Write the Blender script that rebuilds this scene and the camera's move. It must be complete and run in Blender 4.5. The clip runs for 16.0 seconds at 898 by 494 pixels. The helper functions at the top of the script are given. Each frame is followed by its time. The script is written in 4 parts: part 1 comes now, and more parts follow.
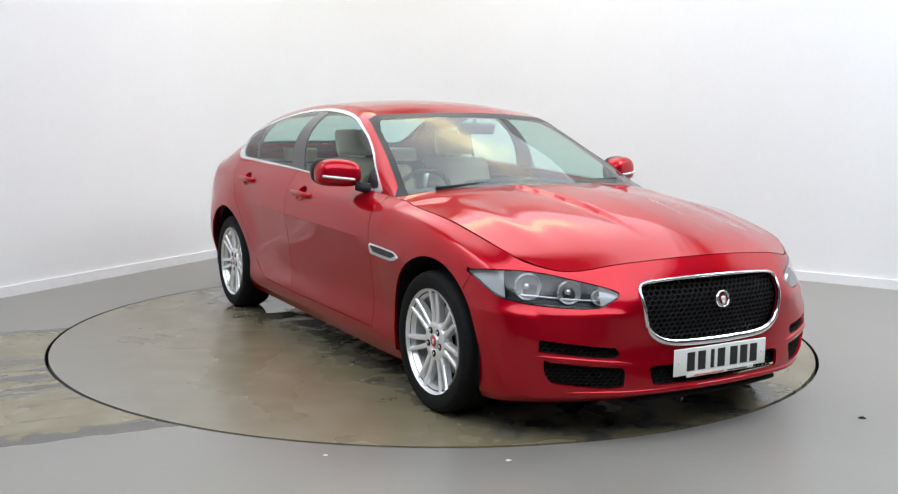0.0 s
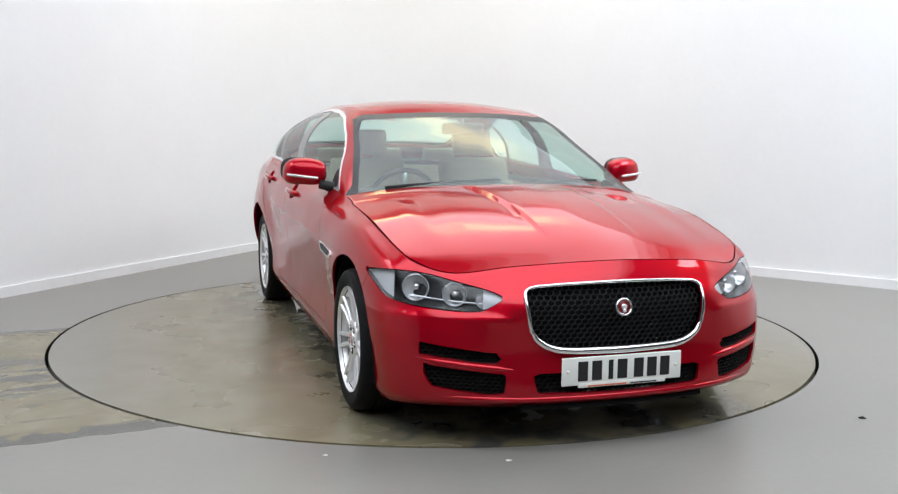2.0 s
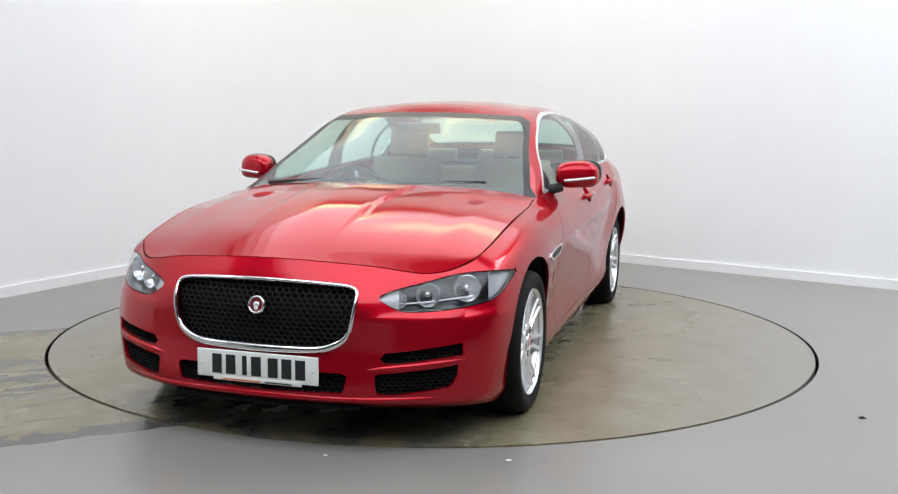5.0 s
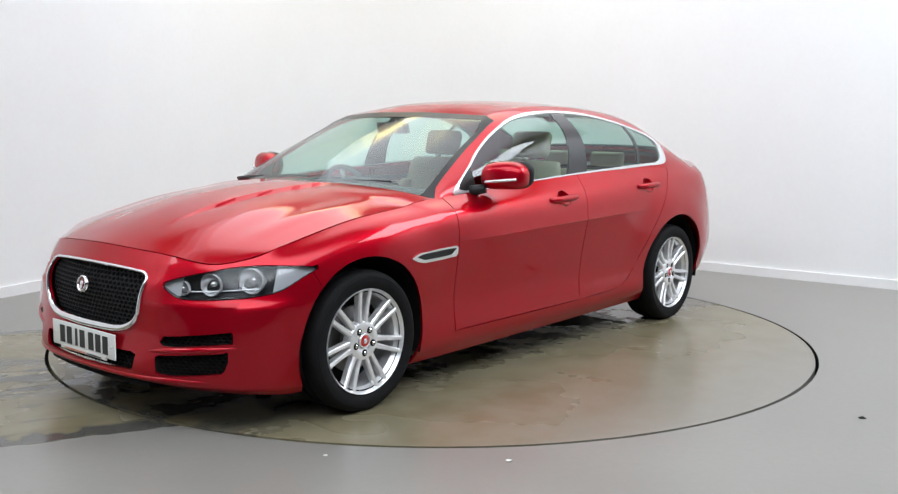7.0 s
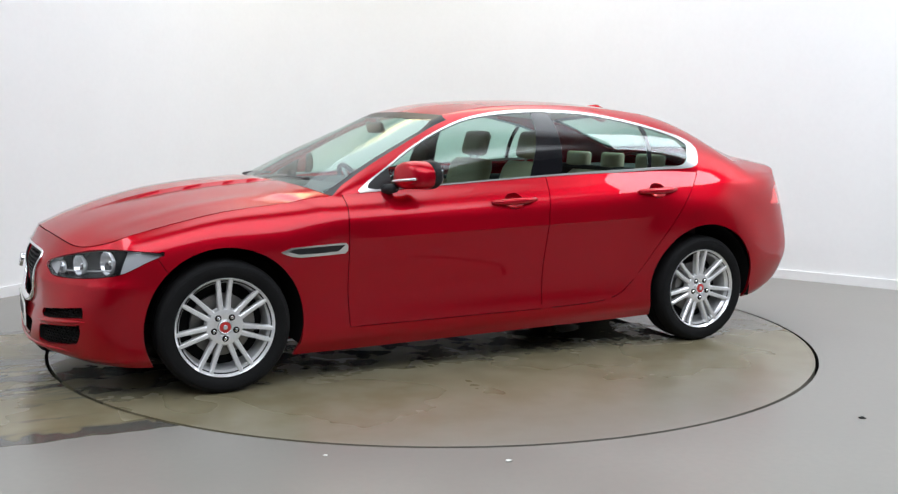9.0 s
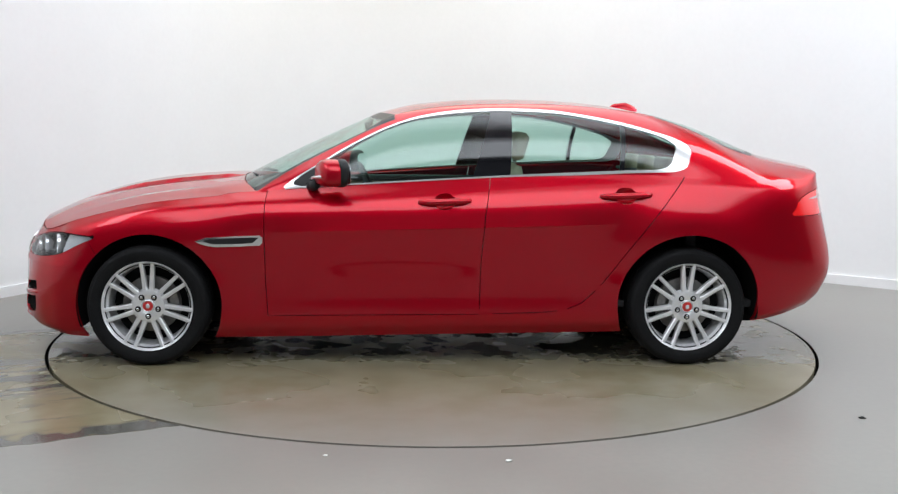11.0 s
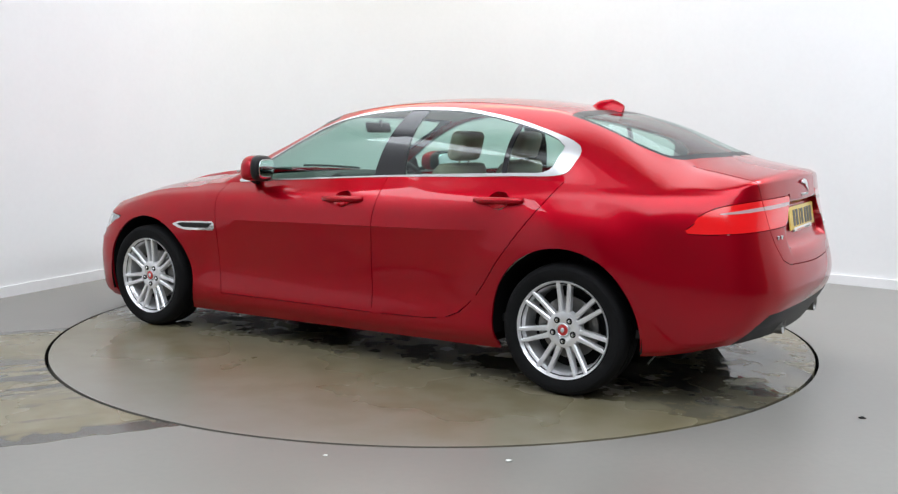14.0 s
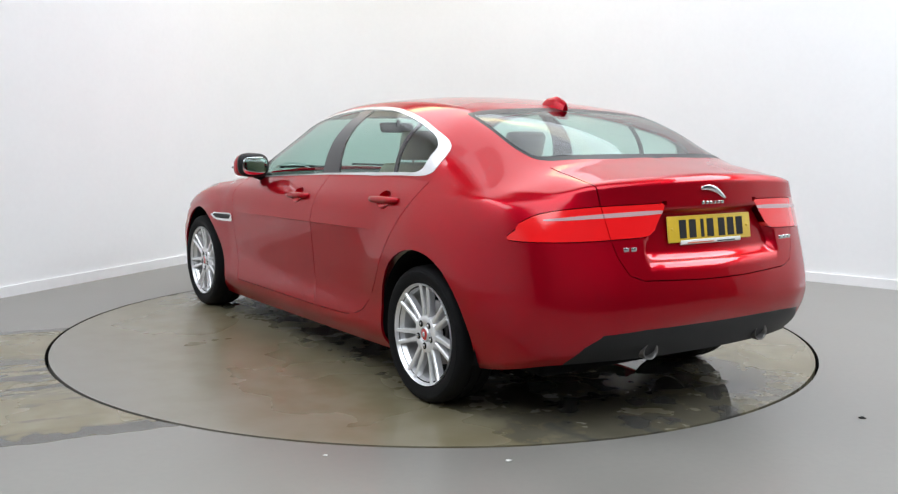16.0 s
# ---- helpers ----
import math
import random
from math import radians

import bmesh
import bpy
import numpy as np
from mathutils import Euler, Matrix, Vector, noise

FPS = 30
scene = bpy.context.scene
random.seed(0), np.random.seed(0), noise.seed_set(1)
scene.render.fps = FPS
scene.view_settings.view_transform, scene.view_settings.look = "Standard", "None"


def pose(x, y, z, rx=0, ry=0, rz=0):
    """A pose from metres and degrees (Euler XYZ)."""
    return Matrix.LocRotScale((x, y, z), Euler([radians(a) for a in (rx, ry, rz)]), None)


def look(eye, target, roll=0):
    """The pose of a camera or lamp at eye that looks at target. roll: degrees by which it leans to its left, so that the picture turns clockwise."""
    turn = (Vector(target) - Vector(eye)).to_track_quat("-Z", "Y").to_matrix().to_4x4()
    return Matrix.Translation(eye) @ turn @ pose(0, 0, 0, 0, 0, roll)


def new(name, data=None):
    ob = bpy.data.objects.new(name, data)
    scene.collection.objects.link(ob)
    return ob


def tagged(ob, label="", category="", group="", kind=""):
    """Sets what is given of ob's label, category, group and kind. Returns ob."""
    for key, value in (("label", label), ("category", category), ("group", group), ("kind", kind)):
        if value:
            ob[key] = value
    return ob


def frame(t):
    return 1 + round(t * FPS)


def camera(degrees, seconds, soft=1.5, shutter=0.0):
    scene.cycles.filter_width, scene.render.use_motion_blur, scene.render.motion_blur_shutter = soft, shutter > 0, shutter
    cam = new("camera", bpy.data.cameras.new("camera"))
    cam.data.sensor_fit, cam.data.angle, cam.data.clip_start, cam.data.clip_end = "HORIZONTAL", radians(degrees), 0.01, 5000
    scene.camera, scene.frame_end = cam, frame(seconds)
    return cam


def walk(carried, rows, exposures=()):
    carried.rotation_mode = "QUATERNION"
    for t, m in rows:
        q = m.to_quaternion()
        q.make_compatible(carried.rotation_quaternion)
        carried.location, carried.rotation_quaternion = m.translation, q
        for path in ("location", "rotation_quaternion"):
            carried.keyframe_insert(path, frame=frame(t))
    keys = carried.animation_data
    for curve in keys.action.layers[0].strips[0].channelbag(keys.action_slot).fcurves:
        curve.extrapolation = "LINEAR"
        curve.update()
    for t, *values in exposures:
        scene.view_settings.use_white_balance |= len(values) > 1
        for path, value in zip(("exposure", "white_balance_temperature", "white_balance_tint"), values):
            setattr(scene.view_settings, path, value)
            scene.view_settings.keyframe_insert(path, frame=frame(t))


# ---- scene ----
# ---------------------------------------------------------------- camera
cam = camera(50.6, 16.0, soft=1.3)
EYE = (0.0, -5.849, 1.2455)
AHEAD = (0.01459, 0.99217, -0.12412)
VIEW = look(EYE, [e + a for e, a in zip(EYE, AHEAD)], 0.63)
walk(cam, [(0.0, VIEW), (16.0, VIEW)])
scene.view_settings.exposure = 0.06

# ---------------------------------------------------------------- light
world = bpy.data.worlds.new("studio_world")
world.use_nodes = True
world.node_tree.nodes["Background"].inputs[0].default_value = (0.8, 0.85, 0.9, 1)
world.node_tree.nodes["Background"].inputs[1].default_value = 0.02
scene.world = world

CEILING_Z = 4.2


# Unseen area lamps at ceiling height, sized and powered to even out the light.
def unseen_lamp(x, y, turn, length, watts, colour, width=0.3):
    lamp = bpy.data.lights.new("unseen_ceiling_lamp", "AREA")
    lamp.shape, lamp.size, lamp.size_y = "RECTANGLE", length, width
    lamp.energy, lamp.color = watts, colour
    ob = new("unseen_ceiling_lamp", lamp)
    ob.matrix_basis = pose(x, y, CEILING_Z - 0.12, 0, 0, turn)
    return ob


COOL, WARM = (0.860, 0.922, 1.0), (1.0, 0.80, 0.32)
# Side panels added to brighten the left and right walls; no fitting known.
LIGHTS = [(-4.3, -1.8, 65, 3.4, 100, COOL, 1.6), (5.0, -0.8, -37, 3.6, 195, COOL, 1.8)]
for spec in LIGHTS:
    unseen_lamp(*spec)
# Broad stacked panel added on the camera side to light the car's flanks.
for k in range(3):
    unseen_lamp(0.7, -4.9, 0, 8.6 - 0.6 * k, 132, COOL, 5.4 - 0.7 * k).location.z -= 0.01 * k
# the added main diffuser over the turntable fades towards its edges; the warm fittings hang just below it
for k in range(4):
    unseen_lamp(0.3, 1.4, 0, 6.4 - 0.5 * k, 46, COOL, 5.0 - 0.5 * k).location.z -= 0.01 * k
for k in range(4):
    unseen_lamp(0.5, 2.0, 0, 2.8 - 0.5 * k, 2.8, WARM, 1.2 - 0.27 * k).location.z -= 0.05 + 0.01 * k
    unseen_lamp(-1.1, 3.3, 0, 1.9 - 0.4 * k, 2.1, WARM, 1.0 - 0.22 * k).location.z -= 0.05 + 0.01 * k


# ---------------------------------------------------------------- materials
def material(name, colour=(0.5, 0.5, 0.5), rough=0.5, metal=0.0, coat=0.0, coat_rough=0.03, spec=0.5):
    m = bpy.data.materials.new(name)
    m.use_nodes = True
    b = m.node_tree.nodes["Principled BSDF"]
    b.inputs["Base Color"].default_value = (*colour, 1)
    b.inputs["Roughness"].default_value = rough
    b.inputs["Metallic"].default_value = metal
    b.inputs["Coat Weight"].default_value = coat
    b.inputs["Coat Roughness"].default_value = coat_rough
    b.inputs["Specular IOR Level"].default_value = spec
    b.inputs["Coat IOR"].default_value = 1.4
    return m


class Nodes:
    """Short hand for building node trees."""
    def __init__(self, m):
        self.t = m.node_tree
        self.b = self.t.nodes["Principled BSDF"]

    def add(self, kind, **kw):
        n = self.t.nodes.new(kind)
        for k, v in kw.items():
            setattr(n, k, v)
        return n

    def link(self, a, b):
        self.t.links.new(a, b)

    def put(self, sock, v):
        if hasattr(v, "is_output"):
            self.link(v, sock)
        else:
            sock.default_value = v

    def coords(self):
        return self.add("ShaderNodeTexCoord").outputs["Object"]

    def noise(self, vec, scale, detail=4.0, rough=0.55):
        n = self.add("ShaderNodeTexNoise")
        self.link(vec, n.inputs["Vector"])
        n.inputs["Scale"].default_value, n.inputs["Detail"].default_value, n.inputs["Roughness"].default_value = scale, detail, rough
        return n.outputs["Fac"]

    def math(self, op, a, b=0.0, c=0.0):
        n = self.add("ShaderNodeMath", operation=op)
        for s, v in zip(n.inputs, (a, b, c)):
            self.put(s, v)
        return n.outputs[0]

    def ramp(self, v, lo, hi, a=0.0, b=1.0):
        n = self.add("ShaderNodeMapRange", interpolation_type="SMOOTHSTEP")
        for s, x in zip(n.inputs, (v, lo, hi, a, b)):
            self.put(s, x)
        return n.outputs[0]

    def mix(self, fac, a, b):
        n = self.add("ShaderNodeMix", data_type="RGBA")
        self.put(n.inputs[0], fac)
        self.put(n.inputs[6], (*a, 1) if isinstance(a, tuple) else a)
        self.put(n.inputs[7], (*b, 1) if isinstance(b, tuple) else b)
        return n.outputs[2]

    def xyz(self, vec):
        n = self.add("ShaderNodeSeparateXYZ")
        self.link(vec, n.inputs[0])
        return n.outputs

    def bump(self, height, strength=0.2, distance=0.01):
        n = self.add("ShaderNodeBump")
        n.inputs["Strength"].default_value, n.inputs["Distance"].default_value = strength, distance
        self.link(height, n.inputs["Height"])
        self.link(n.outputs[0], self.b.inputs["Normal"])


def grained(m, scale, amount, bump=0.0, rough_amount=0.0):
    """Adds grain at two scales to a plain material."""
    n = Nodes(m)
    base = tuple(n.b.inputs["Base Color"].default_value)[:3]
    rough = n.b.inputs["Roughness"].default_value
    c = n.coords()
    fine, broad = n.noise(c, scale), n.noise(c, scale * 0.11)
    f = n.math("ADD", n.math("MULTIPLY", fine, 0.5), n.math("MULTIPLY", broad, 0.5))
    lo, hi = tuple(v * (1 - amount) for v in base), tuple(min(1, v * (1 + amount)) for v in base)
    n.link(n.mix(n.ramp(f, 0.3, 0.7), lo, hi), n.b.inputs["Base Color"])
    if rough_amount:
        n.link(n.ramp(broad, 0.3, 0.7, rough - rough_amount, rough + rough_amount), n.b.inputs["Roughness"])
    if bump:
        n.bump(fine, bump, 0.004)
    return m


def make_paint():
    m = material("red_metallic_paint", (0.43, 0.003, 0.014), 0.34, 0.75, 1.0, 0.02, 0.05)
    n = Nodes(m)
    n.b.inputs["Coat IOR"].default_value = 1.40
    n.b.inputs["Specular Tint"].default_value = (0.55, 0.03, 0.05, 1)
    c = n.coords()
    flake = n.noise(c, 900, 1)
    broad = n.noise(c, 2.3, 3)
    n.link(n.mix(n.ramp(flake, 0.3, 0.7), (0.39, 0.0014, 0.011), (0.47, 0.0020, 0.015)), n.b.inputs["Base Color"])
    n.link(n.ramp(broad, 0.3, 0.7, 0.36, 0.40), n.b.inputs["Roughness"])
    return m


def make_glass(name, tint, gloss=0.05):
    m = bpy.data.materials.new(name)
    m.use_nodes = True
    t = m.node_tree
    t.nodes.remove(t.nodes["Principled BSDF"])
    clear, shine = t.nodes.new("ShaderNodeBsdfTransparent"), t.nodes.new("ShaderNodeBsdfGlossy")
    clear.inputs[0].default_value = (*tint, 1)
    shine.inputs[0].default_value, shine.inputs["Roughness"].default_value = (1, 1, 1, 1), 0.02
    facing, mix = t.nodes.new("ShaderNodeLayerWeight"), t.nodes.new("ShaderNodeMixShader")
    steep, fres = t.nodes.new("ShaderNodeMath"), t.nodes.new("ShaderNodeMath")
    steep.operation, fres.operation = "POWER", "MULTIPLY_ADD"
    t.links.new(facing.outputs["Facing"], steep.inputs[0])
    t.links.new(steep.outputs[0], fres.inputs[0])
    steep.inputs[1].default_value = 4.5
    fres.inputs[1].default_value, fres.inputs[2].default_value = 0.65, gloss
    facing.inputs[0].default_value = 0.5
    t.links.new(fres.outputs[0], mix.inputs[0])
    t.links.new(clear.outputs[0], mix.inputs[1])
    t.links.new(shine.outputs[0], mix.inputs[2])
    t.links.new(mix.outputs[0], t.nodes["Material Output"].inputs[0])
    return m


def make_floor(name, moving):
    """Grey painted concrete. The wet drive-on track crosses the fixed floor; on the turntable it lies under the car."""
    m = material(name, (0.3, 0.29, 0.27), 0.3, spec=0.38)
    n = Nodes(m)
    c = n.coords()
    x, y, z = n.xyz(c)
    fine, mid, broad = n.noise(c, 30, 2), n.noise(c, 5, 2.5, 0.5), n.noise(c, 1.1, 2)
    base = n.mix(n.ramp(broad, 0.25, 0.75), (0.200, 0.190, 0.171), (0.234, 0.223, 0.201))
    base = n.mix(n.ramp(fine, 0.3, 0.75, 0.0, 0.22), base, (0.185, 0.176, 0.164))
    wob = n.math("MULTIPLY", n.math("SUBTRACT", mid, 0.5), 0.5)
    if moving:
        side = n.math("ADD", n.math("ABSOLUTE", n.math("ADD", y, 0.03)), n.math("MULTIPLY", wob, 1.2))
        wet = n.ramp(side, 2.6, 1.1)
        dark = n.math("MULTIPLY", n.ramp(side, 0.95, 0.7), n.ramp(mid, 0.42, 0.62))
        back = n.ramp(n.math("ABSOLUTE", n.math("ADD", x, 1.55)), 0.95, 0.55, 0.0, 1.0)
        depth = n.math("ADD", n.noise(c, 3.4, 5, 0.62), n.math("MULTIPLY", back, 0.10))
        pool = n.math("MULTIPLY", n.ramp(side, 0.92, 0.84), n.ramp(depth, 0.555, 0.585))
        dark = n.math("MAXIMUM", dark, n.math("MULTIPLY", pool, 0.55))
    else:
        across = n.math("ADD", n.math("MULTIPLY", x, -0.42), n.math("MULTIPLY", y, 0.905))
        edge = n.math("ADD", across, n.math("MULTIPLY", wob, 0.16))
        far = n.ramp(x, -0.4, -0.9)
        wet = n.math("MULTIPLY", n.math("MULTIPLY", n.ramp(edge, 0.90, 0.885), n.ramp(edge, -1.36, -1.345)), far)
        bands = n.math("MAXIMUM", n.ramp(edge, 0.78, 0.84), n.ramp(edge, -1.19, -1.24))
        along = n.math("ADD", n.math("MULTIPLY", x, 0.905), n.math("MULTIPLY", y, 0.42))
        lanes = n.add("ShaderNodeCombineXYZ")
        n.link(along, lanes.inputs[0])
        n.link(n.math("MULTIPLY", across, 3.2), lanes.inputs[1])
        streak = n.noise(lanes.outputs[0], 2.6, 4, 0.6)
        blot = n.math("MULTIPLY", n.math("MULTIPLY", n.ramp(edge, 0.25, 0.0), n.ramp(edge, -0.75, -0.5)), n.ramp(streak, 0.42, 0.55))
        blot = n.math("MAXIMUM", blot, n.math("MULTIPLY", n.ramp(streak, 0.56, 0.66), 0.6))
        dark = n.math("MULTIPLY", n.math("MAXIMUM", n.math("MULTIPLY", bands, n.ramp(mid, 0.30, 0.42)), blot), wet)
    olive = n.mix(n.ramp(mid, 0.3, 0.7), (0.155, 0.130, 0.066), (0.207, 0.179, 0.106))
    base = n.mix(n.math("MULTIPLY", wet, 0.85), base, olive)
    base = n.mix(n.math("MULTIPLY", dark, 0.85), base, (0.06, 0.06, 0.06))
    n.link(base, n.b.inputs["Base Color"])
    rough = n.math("ADD", n.ramp(broad, 0.3, 0.7, 0.31, 0.36), n.math("MULTIPLY", wet, -0.06))
    rough = n.math("SUBTRACT", rough, n.math("MULTIPLY", dark, 0.12))
    if moving:
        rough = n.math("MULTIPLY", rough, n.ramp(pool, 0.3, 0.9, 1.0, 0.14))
    n.link(rough, n.b.inputs["Roughness"])
    return m


M_PAINT = make_paint()
M_GLASS = make_glass("green_tinted_glass", (0.64, 0.82, 0.76), 0.06)
M_LENS = make_glass("clear_lens", (0.94, 0.95, 0.96), 0.04)
M_CHROME = material("polished_chrome", (0.82, 0.82, 0.83), 0.09, 1.0)
M_SATIN = material("satin_silver_trim", (0.82, 0.82, 0.83), 0.22, 0.6)
M_ALLOY = grained(material("silver_alloy_wheel", (0.84, 0.84, 0.85), 0.28, 0.60, 0.5), 40, 0.06)
M_BLACK = grained(material("black_plastic", (0.011, 0.011, 0.012), 0.5, spec=0.35), 60, 0.15, 0.05)
M_GLOSS = material("gloss_black_trim", (0.008, 0.008, 0.010), 0.08, 0, 0.6)
M_FRIT = material("black_glass_border", (0.006, 0.006, 0.007), 0.3, spec=0.2)
M_RUBBER = grained(material("tyre_rubber", (0.007, 0.007, 0.0075), 0.7, spec=0.15), 90, 0.2, 0.1)
M_DARK = grained(material("underbody_black", (0.008, 0.008, 0.008), 0.8, spec=0.12), 30, 0.2)
M_BARREL = grained(material("wheel_barrel_silver", (0.60, 0.60, 0.605), 0.35, 0.4), 40, 0.1)
M_PALE = material("pale_grey_reflector", (0.50, 0.51, 0.53), 0.2, 0.2, 0.5)
M_DISC = grained(material("brake_steel", (0.26, 0.25, 0.24), 0.4, 0.9), 50, 0.15)
M_LEATHER = grained(material("beige_leather", (0.46, 0.385, 0.28), 0.45), 70, 0.1, 0.12)
M_TRIM = grained(material("dark_interior_trim", (0.03, 0.031, 0.033), 0.6), 90, 0.15, 0.1)
M_LINER = grained(material("pale_headliner_fabric", (0.48, 0.44, 0.36), 0.85), 120, 0.06)
M_REDLAMP = material("red_lamp_lens", (0.86, 0.012, 0.014), 0.12, 0, 1.0)
M_WHITELAMP = material("white_lamp_strip", (0.55, 0.36, 0.36), 0.15, 0, 0.6)
M_PLATE = grained(material("white_plate", (0.74, 0.74, 0.70), 0.3, 0, 0.3), 30, 0.03)
M_YELLOW = grained(material("yellow_plate", (0.66, 0.44, 0.035), 0.3, 0, 0.3), 30, 0.04)
M_INK = material("plate_ink", (0.012, 0.012, 0.014), 0.4)
M_ORANGE = material("orange_ink", (0.6, 0.12, 0.03), 0.5)
M_BADGE = material("badge_red", (0.16, 0.012, 0.014), 0.25, 0.3, 0.6)
M_CAP = material("wheel_cap_red", (0.50, 0.035, 0.035), 0.25, 0.1, 0.6)
M_REFLECT = material("lamp_reflector", (0.88, 0.89, 0.91), 0.2, 0.7)
M_HOUSING = material("lamp_housing_grey", (0.022, 0.023, 0.026), 0.25, 0.1)
M_MIRROR = material("mirror_glass", (0.85, 0.87, 0.88), 0.01, 1.0)
M_FLOOR = make_floor("grey_floor_paint", False)
M_TABLE = make_floor("grey_turntable_paint", True)
M_WALL = grained(material("white_wall_paint", (0.82, 0.82, 0.82), 0.75), 25, 0.012, 0.03)
M_SKIRT = grained(material("white_skirting_gloss", (0.84, 0.84, 0.84), 0.35), 20, 0.02)
M_CEIL = grained(material("pale_ceiling_panel", (0.50, 0.50, 0.50), 0.85), 12, 0.06)
M_FAR = grained(material("dark_unseen_wall", (0.06, 0.06, 0.062), 0.8), 8, 0.15)
M_GAP = material("gap_shadow_black", (0.005, 0.005, 0.005), 0.9, spec=0.1)


# ---------------------------------------------------------------- mesh helpers
def finish(name, bm, mat, parent=None, smooth=True, label=""):
    """Links a bmesh as one mesh object under a thing or part."""
    for f in bm.faces:
        f.smooth = smooth
    me = bpy.data.meshes.new(name)
    bm.to_mesh(me)
    bm.free()
    me.materials.append(mat)
    ob = new(name, me)
    if parent is not None:
        ob.parent = parent
    if label:
        tagged(ob, label)
    return ob


def part(name, bm, mat, parent, label="", smooth=True, sharp=None):
    ob = finish(name, bm, mat, parent, smooth, label)
    if sharp:
        ob.data.set_sharp_from_angle(angle=radians(sharp))
    return ob


def empty(name, parent=None):
    ob = new(name)
    ob.parent = parent
    return ob


def box_bm(x0, x1, y0, y1, z0, z1, bevel=0.0, seg=2):
    bm = bmesh.new()
    bmesh.ops.create_cube(bm, size=1)
    for v in bm.verts:
        v.co = Vector(((x0 + x1) / 2 + v.co.x * (x1 - x0), (y0 + y1) / 2 + v.co.y * (y1 - y0), (z0 + z1) / 2 + v.co.z * (z1 - z0)))
    if bevel:
        bmesh.ops.bevel(bm, geom=bm.edges[:], offset=bevel, segments=seg, profile=0.6, affect="EDGES")
    return bm


def grid_bm(P):
    """A quad grid from an array of points (rows, columns, 3)."""
    bm = bmesh.new()
    vs = [[bm.verts.new(p) for p in row] for row in P]
    for i in range(len(vs) - 1):
        for j in range(len(vs[0]) - 1):
            bm.faces.new((vs[i][j], vs[i + 1][j], vs[i + 1][j + 1], vs[i][j + 1]))
    return bm


def lathe_bm(profile, segs, axis="y"):
    """Turns (radius, offset) pairs about the axis."""
    P = np.zeros((segs, len(profile), 3))
    for i in range(segs):
        a = 2 * math.pi * i / segs
        for j, (r, o) in enumerate(profile):
            P[i, j] = (r * math.cos(a), o, r * math.sin(a)) if axis == "y" else ((o, r * math.cos(a), r * math.sin(a)) if axis == "x" else (r * math.cos(a), r * math.sin(a), o))
    bm = bmesh.new()
    vs = [[bm.verts.new(p) for p in row] for row in P]
    for i in range(segs):
        for j in range(len(profile) - 1):
            bm.faces.new((vs[i][j], vs[(i + 1) % segs][j], vs[(i + 1) % segs][j + 1], vs[i][j + 1]))
    bmesh.ops.remove_doubles(bm, verts=bm.verts[:], dist=1e-6)
    bmesh.ops.recalc_face_normals(bm, faces=bm.faces[:])
    return bm


def sweep_bm(path, rad, segs=8, closed=False, flat=None):
    """A tube along a path; rad is a number or one per point; flat squeezes it along a direction."""
    path = [Vector([float(v) for v in p]) for p in path]
    n = len(path)
    rads = [float(rad)] * n if isinstance(rad, (int, float)) else [float(r) for r in rad]
    bm, rings = bmesh.new(), []
    for i, p in enumerate(path):
        a, b = path[i - 1] if (i or closed) else p, path[(i + 1) % n] if (i < n - 1 or closed) else p
        d = (b - a).normalized()
        up = Vector(flat) if flat is not None else Vector((0, 0, 1)) if abs(d.z) < 0.9 else Vector((1, 0, 0))
        s = d.cross(up).normalized()
        u = s.cross(d).normalized()
        k = 0.4 if flat is not None else 1.0
        rings.append([bm.verts.new(p + rads[i] * (math.cos(t) * s + k * math.sin(t) * u)) for t in (2 * math.pi * j / segs for j in range(segs))])
    for i in range(n if closed else n - 1):
        A, B = rings[i], rings[(i + 1) % n]
        for j in range(segs):
            bm.faces.new((A[j], A[(j + 1) % segs], B[(j + 1) % segs], B[j]))
    if not closed:
        bm.faces.new(rings[0][::-1])
        bm.faces.new(rings[-1])
    bmesh.ops.recalc_face_normals(bm, faces=bm.faces[:])
    return bm


def merge_bm(*bms):
    out = bmesh.new()
    for b in bms:
        me = bpy.data.meshes.new("tmp")
        b.to_mesh(me)
        b.free()
        out.from_mesh(me)
        bpy.data.meshes.remove(me)
    return out


def moved(bm, m):
    bmesh.ops.transform(bm, matrix=m, verts=bm.verts[:])
    return bm


def curve(pts, n, first=None, last=None, closed=False):
    """Catmull-Rom through the points, n steps to each span."""
    p = np.array(pts, float)
    if closed:
        q = np.vstack([p[-1:], p, p[:2]])
    else:
        a = np.array(first) if first is not None else 2 * p[0] - p[1]
        b = np.array(last) if last is not None else 2 * p[-1] - p[-2]
        q = np.vstack([a, p, b])
    out = []
    for i in range(len(q) - 3):
        for k in range(n):
            t = k / n
            out.append(0.5 * (2 * q[i + 1] + (q[i + 2] - q[i]) * t + (2 * q[i] - 5 * q[i + 1] + 4 * q[i + 2] - q[i + 3]) * t * t + (3 * q[i + 1] - q[i] - 3 * q[i + 2] + q[i + 3]) * t ** 3))
    if not closed:
        out.append(q[-2])
    return np.array(out)


